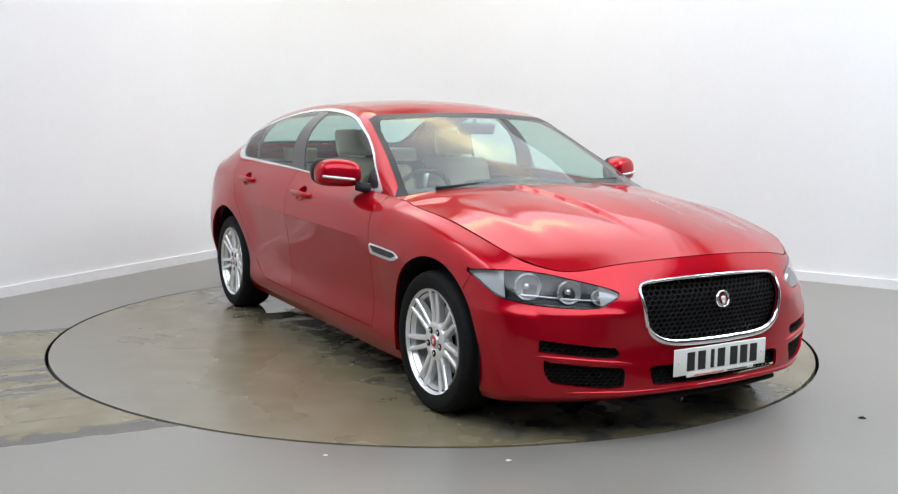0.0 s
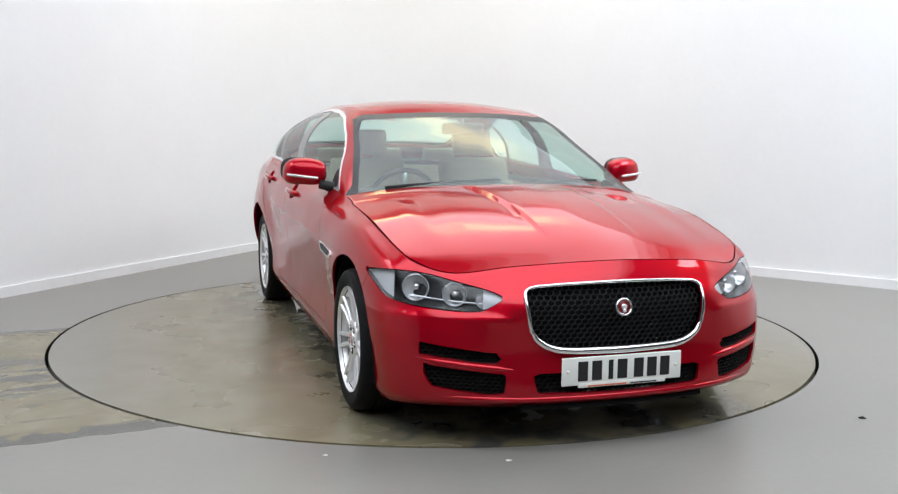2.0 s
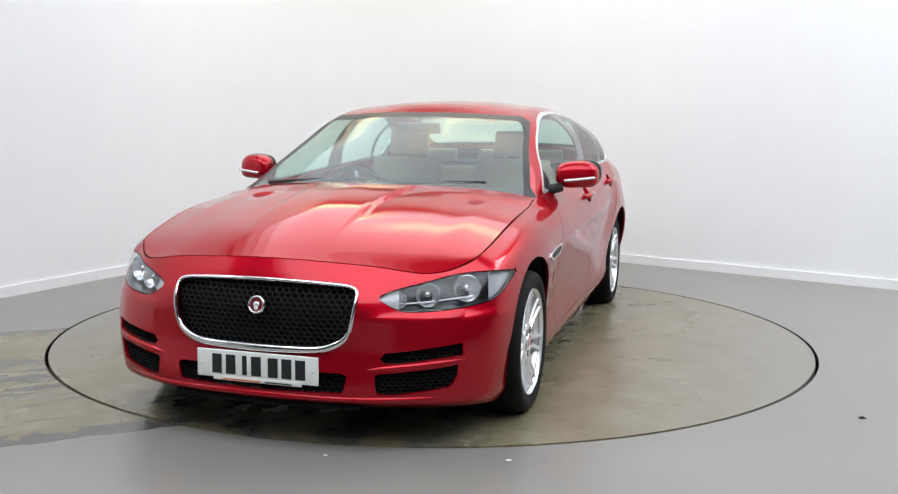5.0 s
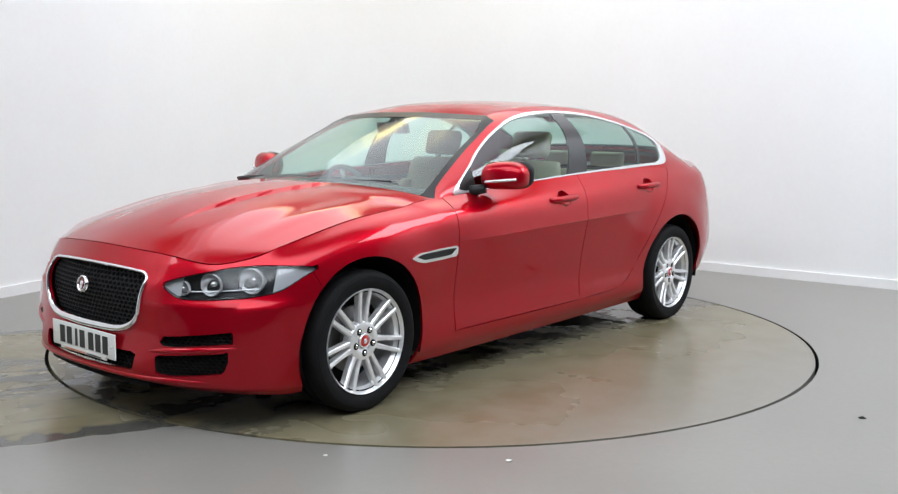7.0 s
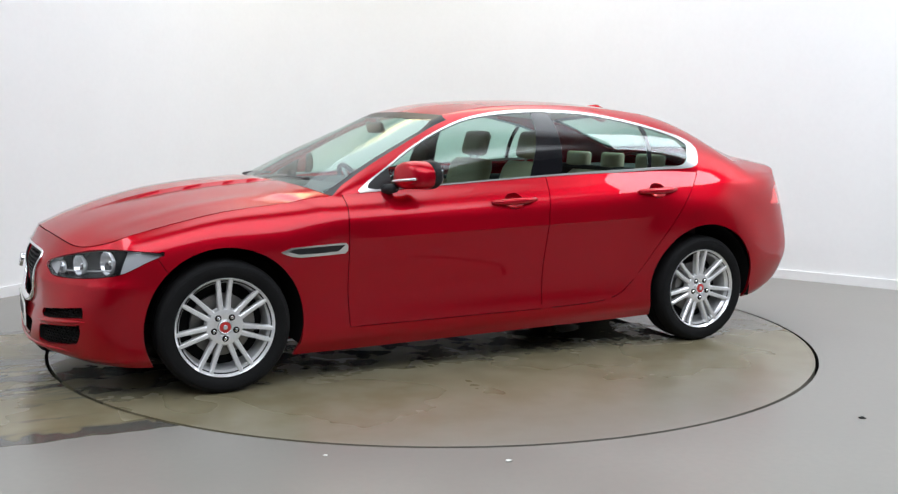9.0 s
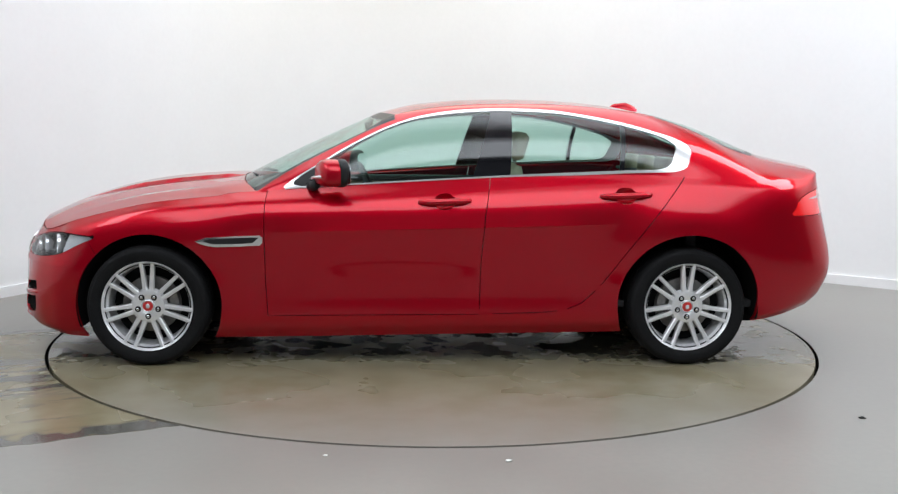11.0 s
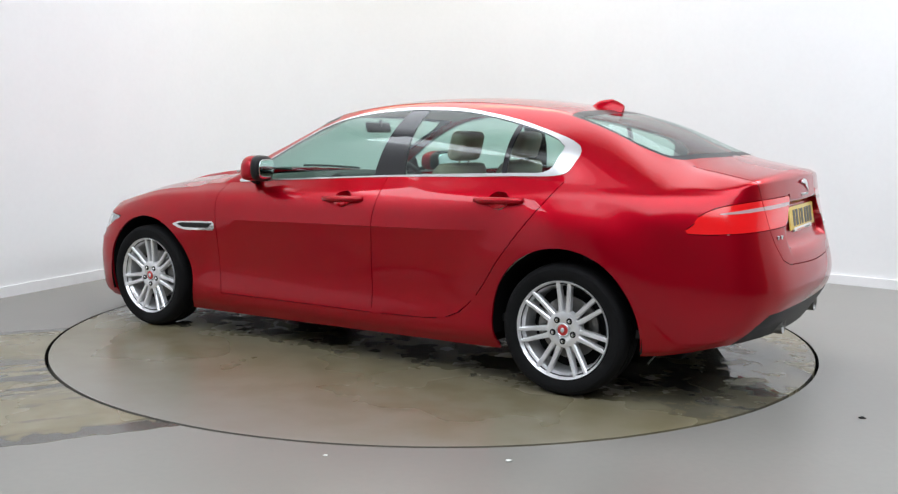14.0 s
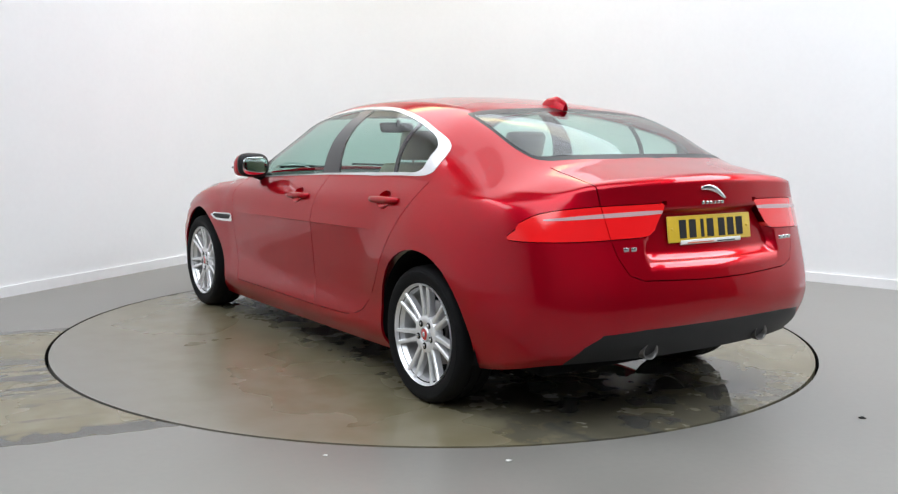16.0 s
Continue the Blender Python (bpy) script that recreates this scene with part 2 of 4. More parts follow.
def even(path, n):
    """The same path at n + 1 even steps."""
    p = np.array(path, float)
    s = np.r_[0, np.cumsum(np.linalg.norm(np.diff(p, axis=0), axis=1))]
    return np.stack([np.interp(np.linspace(0, s[-1], n + 1), s, p[:, k]) for k in range(p.shape[1])], 1)


def coons(c0, c1, d0, d1):
    """A patch between c0, c1 (along u) and d0, d1 (along v)."""
    u, v = np.linspace(0, 1, len(c0))[:, None, None], np.linspace(0, 1, len(d0))[None, :, None]
    lc = (1 - v) * c0[:, None] + v * c1[:, None]
    ld = (1 - u) * d0[None] + u * d1[None]
    corner = (1 - u) * (1 - v) * c0[0] + u * (1 - v) * c0[-1] + (1 - u) * v * c1[0] + u * v * c1[-1]
    return lc + ld - corner


class Outline:
    """A closed outline in two coordinates; distance is negative inside."""
    def __init__(self, pts, n=6, rounded=True):
        self.p = curve(pts, n, closed=True) if rounded else np.array(pts, float)
        self.q = np.roll(self.p, -1, axis=0)
        self.lo, self.hi = self.p.min(0) - 0.15, self.p.max(0) + 0.15

    def __call__(self, a, b):
        w = np.array((a, b))
        d = self.q - self.p
        t = np.clip(((w - self.p) * d).sum(1) / ((d * d).sum(1) + 1e-12), 0, 1)
        near = np.sqrt((((self.p + t[:, None] * d) - w) ** 2).sum(1).min())
        up = (self.p[:, 1] > b) != (self.q[:, 1] > b)
        cross = self.p[:, 0] + (b - self.p[:, 1]) * d[:, 0] / np.where(np.abs(d[:, 1]) < 1e-12, 1e-12, d[:, 1])
        return -near if (up & (a < cross)).sum() % 2 else near


def carve(bm, fn, where):
    """Cuts the faces that where() accepts along fn(co) = 0."""
    faces = [f for f in bm.faces if where(f)]
    verts = {v for f in faces for v in f.verts}
    dist = {v: fn(v.co) for v in verts}
    for v in verts:
        if abs(dist[v]) < 2e-4:
            dist[v] = 0.0
    new_on = {v for v in verts if dist[v] == 0.0}
    for e in {e for f in faces for e in f.edges}:
        a, b = e.verts
        if dist[a] * dist[b] < 0:
            pa, pb, lo, hi = a.co.copy(), b.co.copy(), 0.0, 1.0
            sa = dist[a]
            t = sa / (sa - dist[b])
            for _ in range(5):
                d = fn(pa.lerp(pb, t))
                if d * sa > 0:
                    lo = t
                else:
                    hi = t
                t = (lo + hi) / 2 if _ else (lo + hi) / 2 if abs(d) > 1e-3 else t
                if abs(d) < 1e-4:
                    break
            _, v = bmesh.utils.edge_split(e, a, min(max(t, 0.001), 0.999))
            v.co = pa.lerp(pb, t)
            new_on.add(v)
    for f in faces:
        on = [v for v in f.verts if v in new_on]
        if len(on) == 2:
            try:
                bmesh.utils.face_split(f, on[0], on[1])
            except ValueError:
                pass
        elif len(on) > 2:
            todo = [f]
            for _ in range(3):
                nxt = []
                for g in todo:
                    o = [v for v in g.verts if v in new_on]
                    for i in range(len(o) - 1):
                        try:
                            if o[i].link_edges and not any(o[i + 1] in e.verts for e in o[i].link_edges):
                                h = bmesh.utils.face_split(g, o[i], o[i + 1])
                                nxt += [g, h[0]]
                                break
                        except ValueError:
                            pass
                todo = nxt


# ---------------------------------------------------------------- room
def build_room():
    corner = Vector((-1.1, 5.24, 0))
    dl, dr = Vector((-0.424, -0.906, 0)), Vector((0.798, -0.603, 0))
    left_end, right_end = corner + dl * 15.0, corner + dr * 12.5
    pts = [left_end]
    a, b = corner + dl * 2.0, corner + dr * 2.0
    for i in range(17):
        t = i / 16
        pts.append((1 - t) ** 2 * a + 2 * t * (1 - t) * corner + t * t * b)
    pts.append(right_end)
    high = CEILING_Z

    def strip(name, line, z0, z1, thick, mat, label, cat):
        bm = bmesh.new()
        nrm = [Vector((0, 0, 0)) for _ in line]
        for i in range(len(line)):
            d = (line[min(i + 1, len(line) - 1)] - line[max(i - 1, 0)]).normalized()
            nrm[i] = Vector((-d.y, d.x, 0))
        rows = [[bm.verts.new(p + n * o + Vector((0, 0, z))) for p, n in zip(line, nrm)] for o, z in ((0, z0), (0, z1), (thick, z1), (thick, z0))]
        for r in range(4):
            for i in range(len(line) - 1):
                bm.faces.new((rows[r][i], rows[r][i + 1], rows[(r + 1) % 4][i + 1], rows[(r + 1) % 4][i]))
        bmesh.ops.recalc_face_normals(bm, faces=bm.faces[:])
        ob = finish(name, bm, mat, None, True)
        ob.data.set_sharp_from_angle(angle=radians(30))
        return tagged(ob, label, cat, kind="structure")

    strip("wall_back", pts, -0.05, high, 0.15, M_WALL, "plain white painted studio wall with a rounded corner", "wall")
    strip("baseboard", [p for p in pts], 0.0, 0.078, -0.018, M_SKIRT, "white painted skirting board along the studio wall", "baseboard")
    # Unseen wall, added dark so that the car's sides reflect a dark surround.
    front = [right_end, Vector((right_end.x, -9.0, 0)), Vector((left_end.x, -9.0, 0)), left_end]
    strip("wall_front", front, -0.05, high, 0.15, M_FAR, "unseen dark wall added to close the room behind the camera", "wall")
    x0, x1, y0, y1 = left_end.x - 0.5, right_end.x + 0.5, -9.5, 6.0
    bm = box_bm(x0, x1, y0, y1, high, high + 0.15)
    tagged(finish("ceiling", bm, M_CEIL, None, False), "unseen grey studio ceiling above the added light panels", "ceiling", kind="structure")
    # floor with a round opening for the turntable
    bm = bmesh.new()
    segs, rad = 192, 2.252
    inner, outer, lower = [], [], []
    for i in range(segs):
        t = 2 * math.pi * i / segs
        c, s = math.cos(t), math.sin(t)
        k = min((x1 if c > 0 else -x0) / max(abs(c), 1e-6), (y1 if s > 0 else -y0) / max(abs(s), 1e-6))
        inner.append(bm.verts.new((rad * c, rad * s, 0)))
        lower.append(bm.verts.new((rad * c, rad * s, -0.06)))
        outer.append(bm.verts.new((k * c, k * s, 0)))
    for i in range(segs):
        j = (i + 1) % segs
        bm.faces.new((inner[i], outer[i], outer[j], inner[j]))
        bm.faces.new((lower[i], inner[i], inner[j], lower[j]))
    tagged(finish("floor", bm, M_FLOOR, None, False), "grey painted concrete floor with a wet brown wheel track", "floor", kind="structure")
    # Black lining puts the gap's shade into colour below the turntable's edge.
    pit = lathe_bm([(0.0, -0.07), (2.2512, -0.07), (2.2512, -0.003)], 192, "z")
    tagged(finish("floor_pit", pit, M_GAP, None, False), "black pit lining that stands for shade in the turntable gap", "floor", kind="structure")


def build_turntable():
    table = empty("turntable")
    tagged(table, "round grey painted turntable set flush in the floor", "turntable")
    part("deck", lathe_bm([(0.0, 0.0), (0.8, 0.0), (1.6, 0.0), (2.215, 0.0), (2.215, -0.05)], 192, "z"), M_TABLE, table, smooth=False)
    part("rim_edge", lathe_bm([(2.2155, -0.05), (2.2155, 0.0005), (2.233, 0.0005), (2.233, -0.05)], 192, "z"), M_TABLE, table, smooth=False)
    return table


def build_debris():
    """Small scraps lying on the floor."""
    rnd = random.Random(4)
    for x, y, r, mat, name, label in ((.285, -2.393, .010, M_PLATE, "paper_scrap", "tiny white paper scrap on the grey floor"), (-.411, -2.348, .008, M_PLATE, "paper_scrap", "tiny white paper scrap on the grey floor"),
                                      (1.885, -1.823, .013, M_DARK, "dirt_clod", "small dark clod of dirt on the grey floor")):
        bm = bmesh.new()
        bmesh.ops.create_icosphere(bm, subdivisions=2, radius=r)
        for v in bm.verts:
            k = 1 + .5 * (rnd.random() - .5)
            v.co = Vector((x + v.co.x * k * 1.2, y + v.co.y * k, .003 + max(v.co.z * .3 * k, -.003)))
        tagged(finish(name, bm, mat, None, False), label, "debris", "debris on the floor")


# ---------------------------------------------------------------- car body surface
N = 12
V = 6
# lines from the front centre round the left side to the rear centre: x, y, z at sixteen stations
LOWER_X = (2.16, 2.13, 2.03, 1.90, 1.76, 1.42, 1.0, 0.75, -0.3, -1.05, -1.42, -1.85, -2.11, -2.205, -2.255, -2.275)
LOWER_Y = (0, .40, .66, .80, .845, .85, .85, .855, .86, .86, .86, .84, .74, .60, .35, 0)
LOWER_Z = (.165, .168, .165, .155, .145, .14, .142, .145, .162, .175, .20, .238, .295, .31, .31, .31)
CREASE_X = (2.250, 2.214, 2.09, 1.955, 1.77, 1.42, 1.0, 0.75, -0.3, -1.05, -1.42, -1.85, -2.15, -2.275, -2.325, -2.335)
CREASE_Y = (0, .40, .66, .81, .875, .885, .893, .897, .900, .902, .898, .875, .77, .60, .35, 0)
CREASE_Z = (.225, .225, .215, .21, .21, .22, .235, .24, .25, .26, .27, .29, .36, .40, .42, .42)
MID_X = (2.226, 2.194, 2.105, 1.965, 1.79, 1.42, 1.0, 0.75, -0.3, -1.05, -1.42, -1.85, -2.18, -2.312, -2.36, -2.378)
MID_Y = (0, .40, .66, .82, .893, .915, .896, .893, .894, .902, .93, .915, .80, .60, .35, 0)
MID_Z = (.40, .40, .41, .42, .43, .43, .43, .43, .43, .44, .46, .48, .52, .54, .55, .55)
LINE_X = (2.235, 2.19, 2.07, 1.945, 1.79, 1.42, 1.0, 0.75, -0.3, -1.05, -1.42, -1.85, -2.13, -2.252, -2.298, -2.312)
LINE_Y = (0, .40, .64, .79, .875, .915, .925, .925, .925, .925, .93, .905, .79, .60, .35, 0)
LINE_Z = (.555, .555, .56, .575, .60, .66, .70, .71, .73, .755, .77, .78, .79, .795, .795, .79)
SHOULDER_X = (2.195, 2.14, 2.03, 1.91, 1.78, 1.42, 1.0, 0.75, -0.3, -1.05, -1.42, -1.85, -2.10, -2.222, -2.268, -2.283)
SHOULDER_Y = (0, .40, .64, .765, .85, .88, .895, .90, .905, .905, .90, .87, .76, .60, .35, 0)
SHOULDER_Z = (.655, .65, .652, .665, .70, .79, .83, .845, .87, .90, .92, .93, .935, .94, .94, .94)
BELT_X = (2.155, 2.10, 2.02, 1.90, 1.78, 1.42, 1.08, 0.86, -0.3, -1.05, -1.42, -1.85, -2.10, -2.208, -2.252, -2.268)
BELT_Y = (0, .40, .62, .735, .785, .81, .812, .806, .825, .838, .858, .822, .722, .60, .35, 0)
BELT_Z = (.735, .715, .685, .71, .755, .84, .880, .908, .985, 1.010, 1.003, .992, .990, 1.02, 1.035, 1.04)

RING, HOOD, SCREEN, ROOF, REAR_SCREEN, BOOT, SIDE = range(7)
I_HEAD, I_REAR, I_END = 9, 33, 48


def body_patches():
    mir = np.array((1, -1, 1.0))
    lines = []
    for xs, ys, zs in ((LOWER_X, LOWER_Y, LOWER_Z), (CREASE_X, CREASE_Y, CREASE_Z), (MID_X, MID_Y, MID_Z),
                       (LINE_X, LINE_Y, LINE_Z), (SHOULDER_X, SHOULDER_Y, SHOULDER_Z), (BELT_X, BELT_Y, BELT_Z)):
        p = np.stack([xs, ys, zs], 1).astype(float)
        lines.append(curve(p, N, p[1] * mir, p[-2] * mir))
    lines = np.array(lines)
    ring = np.array([curve(lines[:, i], V) for i in range(lines.shape[1])])
    belt = ring[:, -1]
    st = lambda k: k * N
    # bonnet
    mid = even(curve([(2.155, 0, .735), (2.01, 0, .803), (1.858, 0, .855), (1.673, 0, .898), (1.49, 0, .929), (1.308, 0, .950), (1.02, 0, .968)], 8), 4 * N)
    cowl = even(curve([(1.02, 0, .968), (.998, .3, .963), (.945, .6, .945), tuple(belt[st(7)])], 8), 3 * N)
    hood = coons(belt[:st(3) + 1], cowl, mid, belt[st(3):st(7) + 1])
    lead = np.linspace(0, 1, 4 * N + 1)[None, :]
    yy, along = hood[..., 1], np.clip((lead - 0.12) / 0.35, 0, 1) * np.ones_like(hood[..., 1])
    along = along * along * (3 - 2 * along)
    crest = np.exp(-((yy - (0.60 + 0.05 * lead)) / 0.06) ** 2)
    hood[..., 2] += 0.006 * crest * np.sin(np.pi * lead) ** 1.5
    # roof edge from the screen's foot over the roof to the boot
    foot = even(curve([tuple(belt[st(7)]), (.80, .757, .952), (.635, .716, 1.050), (.465, .672, 1.138), (.27, .632, 1.237), (.134, .590, 1.314)], 8, last=(-.25, .565, 1.37)), I_HEAD)
    top = even(curve([(.134, .590, 1.314), (-.22, .562, 1.369), (-.70, .556, 1.380), (-1.10, .572, 1.352), (-1.298, .594, 1.316)], 8, first=(.27, .632, 1.237), last=(-1.6, .655, 1.21)), I_REAR - I_HEAD)
    tail = even(curve([(-1.298, .594, 1.316), (-1.50, .640, 1.236), (-1.665, .695, 1.132), (-1.775, .752, 1.052), tuple(belt[st(11)])], 8, first=(-1.10, .572, 1.352)), I_END - I_REAR)
    rail = np.vstack([foot, top[1:], tail[1:]])
    head = even(curve([(.235, 0, 1.335), (.225, .25, 1.332), (.134, .590, 1.314)], 10, first=(.225, -.25, 1.332)), 3 * N)
    screen_mid = even(curve([(1.02, 0, .968), (.63, 0, 1.160), (.235, 0, 1.335)], 8), I_HEAD)
    screen = coons(cowl, head, screen_mid, foot)
    rear_head = even(curve([(-1.235, 0, 1.360), (-1.245, .3, 1.352), (-1.298, .594, 1.316)], 10, first=(-1.245, -.3, 1.352)), 3 * N)
    roof_mid = even(curve([(.235, 0, 1.335), (.03, 0, 1.388), (-.28, 0, 1.416), (-.62, 0, 1.421), (-.95, 0, 1.404), (-1.235, 0, 1.360)], 8, last=(-1.5, 0, 1.30)), I_REAR - I_HEAD)
    roof = coons(head, rear_head, roof_mid, top)
    deck_front = even(curve([(-1.965, 0, 1.118), (-1.95, .35, 1.108), (-1.905, .60, 1.076), (-1.875, .73, 1.028), tuple(belt[st(11)])], 10, first=(-1.95, -.35, 1.108)), 3 * N)
    rear_mid = even(curve([(-1.235, 0, 1.360), (-1.58, 0, 1.268), (-1.965, 0, 1.118)], 8), I_END - I_REAR)
    rear = coons(rear_head, deck_front, rear_mid, tail)
    deck_mid = even(curve([(-1.965, 0, 1.118), (-2.15, 0, 1.082), (-2.268, 0, 1.060)], 8), N)
    deck_mid[-1] = belt[-1]
    boot = coons(deck_front, belt[st(12):][::-1], deck_mid, belt[st(11):st(12) + 1])
    base = belt[st(7):st(11) + 1]
    w = np.linspace(0, 1, 13)[None, :, None]
    side = (1 - w) * base[:, None] + w * rail[:, None]
    reach = np.linalg.norm(rail - base, axis=1)[:, None, None]
    swell = 0.13 * np.clip(0.15 + 0.85 * (base[:, 0] + 1.62) / 0.27, 0.15, 1)[:, None, None]
    side = side + np.array((0, 1, 0.30)) * (swell * reach * np.sin(np.pi * w))
    return ring, hood, screen, roof, rear, boot, side


def relax(bm, free):
    """Moves the given vertices to the smoothest surface that runs on from those around them."""
    at = {v: k for k, v in enumerate(free)}
    rows = list(dict.fromkeys(free + [w for v in free for e in v.link_edges for w in e.verts]))
    A, B = np.zeros((len(rows), len(free))), np.zeros((len(rows), 3))
    for r, v in enumerate(rows):
        around = [e.other_vert(v) for e in v.link_edges]
        for w, weight in [(v, 1.0)] + [(w, -1.0 / len(around)) for w in around]:
            if w in at:
                A[r, at[w]] += weight
            else:
                B[r] -= weight * np.array(w.co)
    for v, p in zip(free, np.linalg.solve(A.T @ A, A.T @ B)):
        v.co = p


def body_half():
    """The left half of the body's outer skin as one bmesh, faces marked by patch."""
    bm = bmesh.new()
    tag = bm.faces.layers.int.new("patch")
    for k, P in enumerate(body_patches()):
        vs = [[bm.verts.new(p) for p in row] for row in P]
        for i in range(len(vs) - 1):
            for j in range(len(vs[0]) - 1):
                q = (vs[i][j], vs[i + 1][j], vs[i + 1][j + 1], vs[i][j + 1])
                f = bm.faces.new(q)
                f[tag] = k
    bmesh.ops.remove_doubles(bm, verts=bm.verts[:], dist=2e-5)
    bmesh.ops.dissolve_degenerate(bm, dist=1e-5, edges=bm.edges[:])
    for v in bm.verts:
        if abs(v.co.y) < 1e-4:
            v.co.y = 0.0
    for f in bm.faces:
        f.normal_update()
    # soften the seams at the rear quarter and along the roof
    for _ in range(10):
        seam = []
        for v in bm.verts:
            kinds = {f[tag] for f in v.link_faces}
            if v.co.y > 0.02 and not v.is_boundary and ({SIDE, ROOF} <= kinds or {SIDE, REAR_SCREEN} <= kinds or {BOOT, REAR_SCREEN} <= kinds):
                seam.append(v)
        grown = {w for v in seam for e in v.link_edges for w in e.verts if w.co.y > 0.02 and not w.is_boundary}
        grown |= {w for v in grown if v.co.x < -1.42 for e in v.link_edges for w in e.verts if w.co.y > 0.02 and not w.is_boundary}
        bmesh.ops.smooth_vert(bm, verts=list(grown), factor=0.4, use_axis_x=True, use_axis_y=True, use_axis_z=True)
    # the rear pillar flows down to the crease along the wing
    relax(bm, [v for v in bm.verts if -2.06 < v.co.x < -1.46 and v.co.z < 1.25 and v.co.y > .62 and not v.is_boundary
               and all(f[tag] != RING for f in v.link_faces)])
    bmesh.ops.recalc_face_normals(bm, faces=bm.faces[:])
    # flared wings over the wheels
    for v in bm.verts:
        for cx, cz, r0, amp in ((-1.418, .325, .39, .022), (1.410, .318, .38, .010)):
            r = math.hypot(v.co.x - cx, v.co.z - cz)
            if v.co.y > .7 and r < r0 + .26 and v.co.z > .36:
                t = min(max(1 - (r - r0 - .02) / .22, 0), 1)
                v.co.y += amp * t * t * (3 - 2 * t) * min((v.co.z - .36) / .25, 1)
    # crease along the doors
    swage = lambda c: c.z - (.727 - .028 * c.x)
    fade = lambda x: min(max((.80 - x) / .25, 0), 1) * min(max((x + 1.05) / .35, 0), 1)
    carve(bm, swage, lambda f: f[tag] == RING and f.calc_center_median().y > .5 and -1.15 < f.calc_center_median().x < .85)
    for v in bm.verts:
        if -1.1 < v.co.x < .82 and v.co.y > .8:
            d = swage(v.co)
            v.co.y += .0095 * fade(v.co.x) * math.exp(-abs(d) / .035) * (1 if d > -.001 else .75)
    # raised centre of the bonnet, with a crisp edge
    lead = lambda c: (2.12 - c.x) / 1.12
    off = lambda c: c.y - (.185 + .055 * lead(c))
    for g in (0.0, 0.013):
        carve(bm, lambda c: off(c) - g, lambda f: f[tag] == HOOD and f.calc_center_median().y < .4)
    for v in bm.verts:
        if {f[tag] for f in v.link_faces} == {HOOD}:
            t = min(max((lead(v.co) - .10) / .4, 0), 1)
            t = t * t * (3 - 2 * t) * min(max((1.0 - lead(v.co)) / .10, 0), 1)
            v.co.z += .013 * t * min(max(1 - off(v.co) / .013, 0), 1) - .004 * t * math.exp(-max(off(v.co) - .013, 0) / .03) * (off(v.co) > .012)
    # ledge below the headlamps
    ledge = lambda c: c.z - (.530 - .02 * (c.y - .5))
    carve(bm, ledge, lambda f: f[tag] == RING and f.calc_center_median().x > 1.72 and f.calc_center_median().y > .40)
    for v in bm.verts:
        if v.co.x > 1.72 and v.co.y > .40 and .40 < v.co.z < .56:
            d = ledge(v.co)
            k = min(max((v.co.y - .42) / .06, 0), 1) * min(max((v.co.x - 1.74) / .12, 0), 1)
            k *= math.exp(-abs(d) / (.012 if d > .001 else .045))
            v.co.x += .007 * k
            v.co.y += .004 * k
    f = max(bm.faces, key=lambda f: f.calc_center_median().z)
    if f.normal.z < 0:
        bmesh.ops.reverse_faces(bm, faces=bm.faces[:])
    return bm


# ---------------------------------------------------------------- car body panels
def both(pts):
    """A symmetric outline from its points with y >= 0, top centre to bottom centre."""
    return list(pts) + [(-a, b) for a, b in pts[::-1] if a > 1e-6]


HEADLAMP = Outline([(-1.678, .603), (-1.60, .628), (-1.393, .660), (-1.273, .676), (-1.114, .684), (-.956, .683), (-.800, .668), (-.877, .633),
                    (-.992, .587), (-1.108, .568), (-1.265, .556), (-1.449, .549), (-1.573, .553), (-1.636, .574)])
GRILLE = Outline(both([(0, .659), (.174, .655), (.312, .647), (.361, .640), (.383, .626), (.388, .600), (.381, .527), (.369, .477), (.342, .439),
                       (.289, .411), (.22, .399), (.092, .396), (0, .395)]))
SLOT = Outline([(.768, .428), (.768, .380), (.660, .368), (.550, .357), (.474, .358), (.500, .396), (.545, .400), (.660, .414)], rounded=False)
DUCT = Outline([(.760, .343), (.752, .310), (.742, .277), (.724, .254), (.64, .242), (.53, .232), (.474, .240), (.466, .316), (.525, .320), (.64, .331)], rounded=False)
INTAKE = Outline([(-.366, .316), (.366, .316), (.352, .240), (0, .232), (-.352, .240)], rounded=False)
TAIL = Outline([(-1.100, .807), (-1.152, .842), (-1.19, .877), (-1.287, .910), (-1.434, .931), (-1.647, .945), (-1.85, .949), (-1.978, .950), (-1.992, .938), (-1.95, .866),
                (-1.91, .823), (-1.735, .813), (-1.483, .805), (-1.20, .799)])
STRIP = Outline([(-1.335, .892), (-1.648, .915), (-1.96, .922), (-1.96, .908), (-1.648, .898), (-1.36, .886)], 4)
LID = Outline(both([(0, 1.22), (.54, 1.20), (.572, 1.105), (.605, 1.03), (.592, .944), (.566, .815), (.546, .741), (.505, .672), (.440, .648), (.144, .636), (0, .634)]), rounded=False)
POCKET = Outline(both([(0, .925), (.30, .925), (.345, .905), (.405, .79), (.415, .743), (.379, .712), (.125, .703), (0, .702)]), 5)
DIFFUSER = Outline(both([(0, .447), (.20, .448), (.424, .448), (.606, .438), (.672, .386), (.70, .33), (.72, .25), (.78, .1), (0, .1)]), rounded=False)
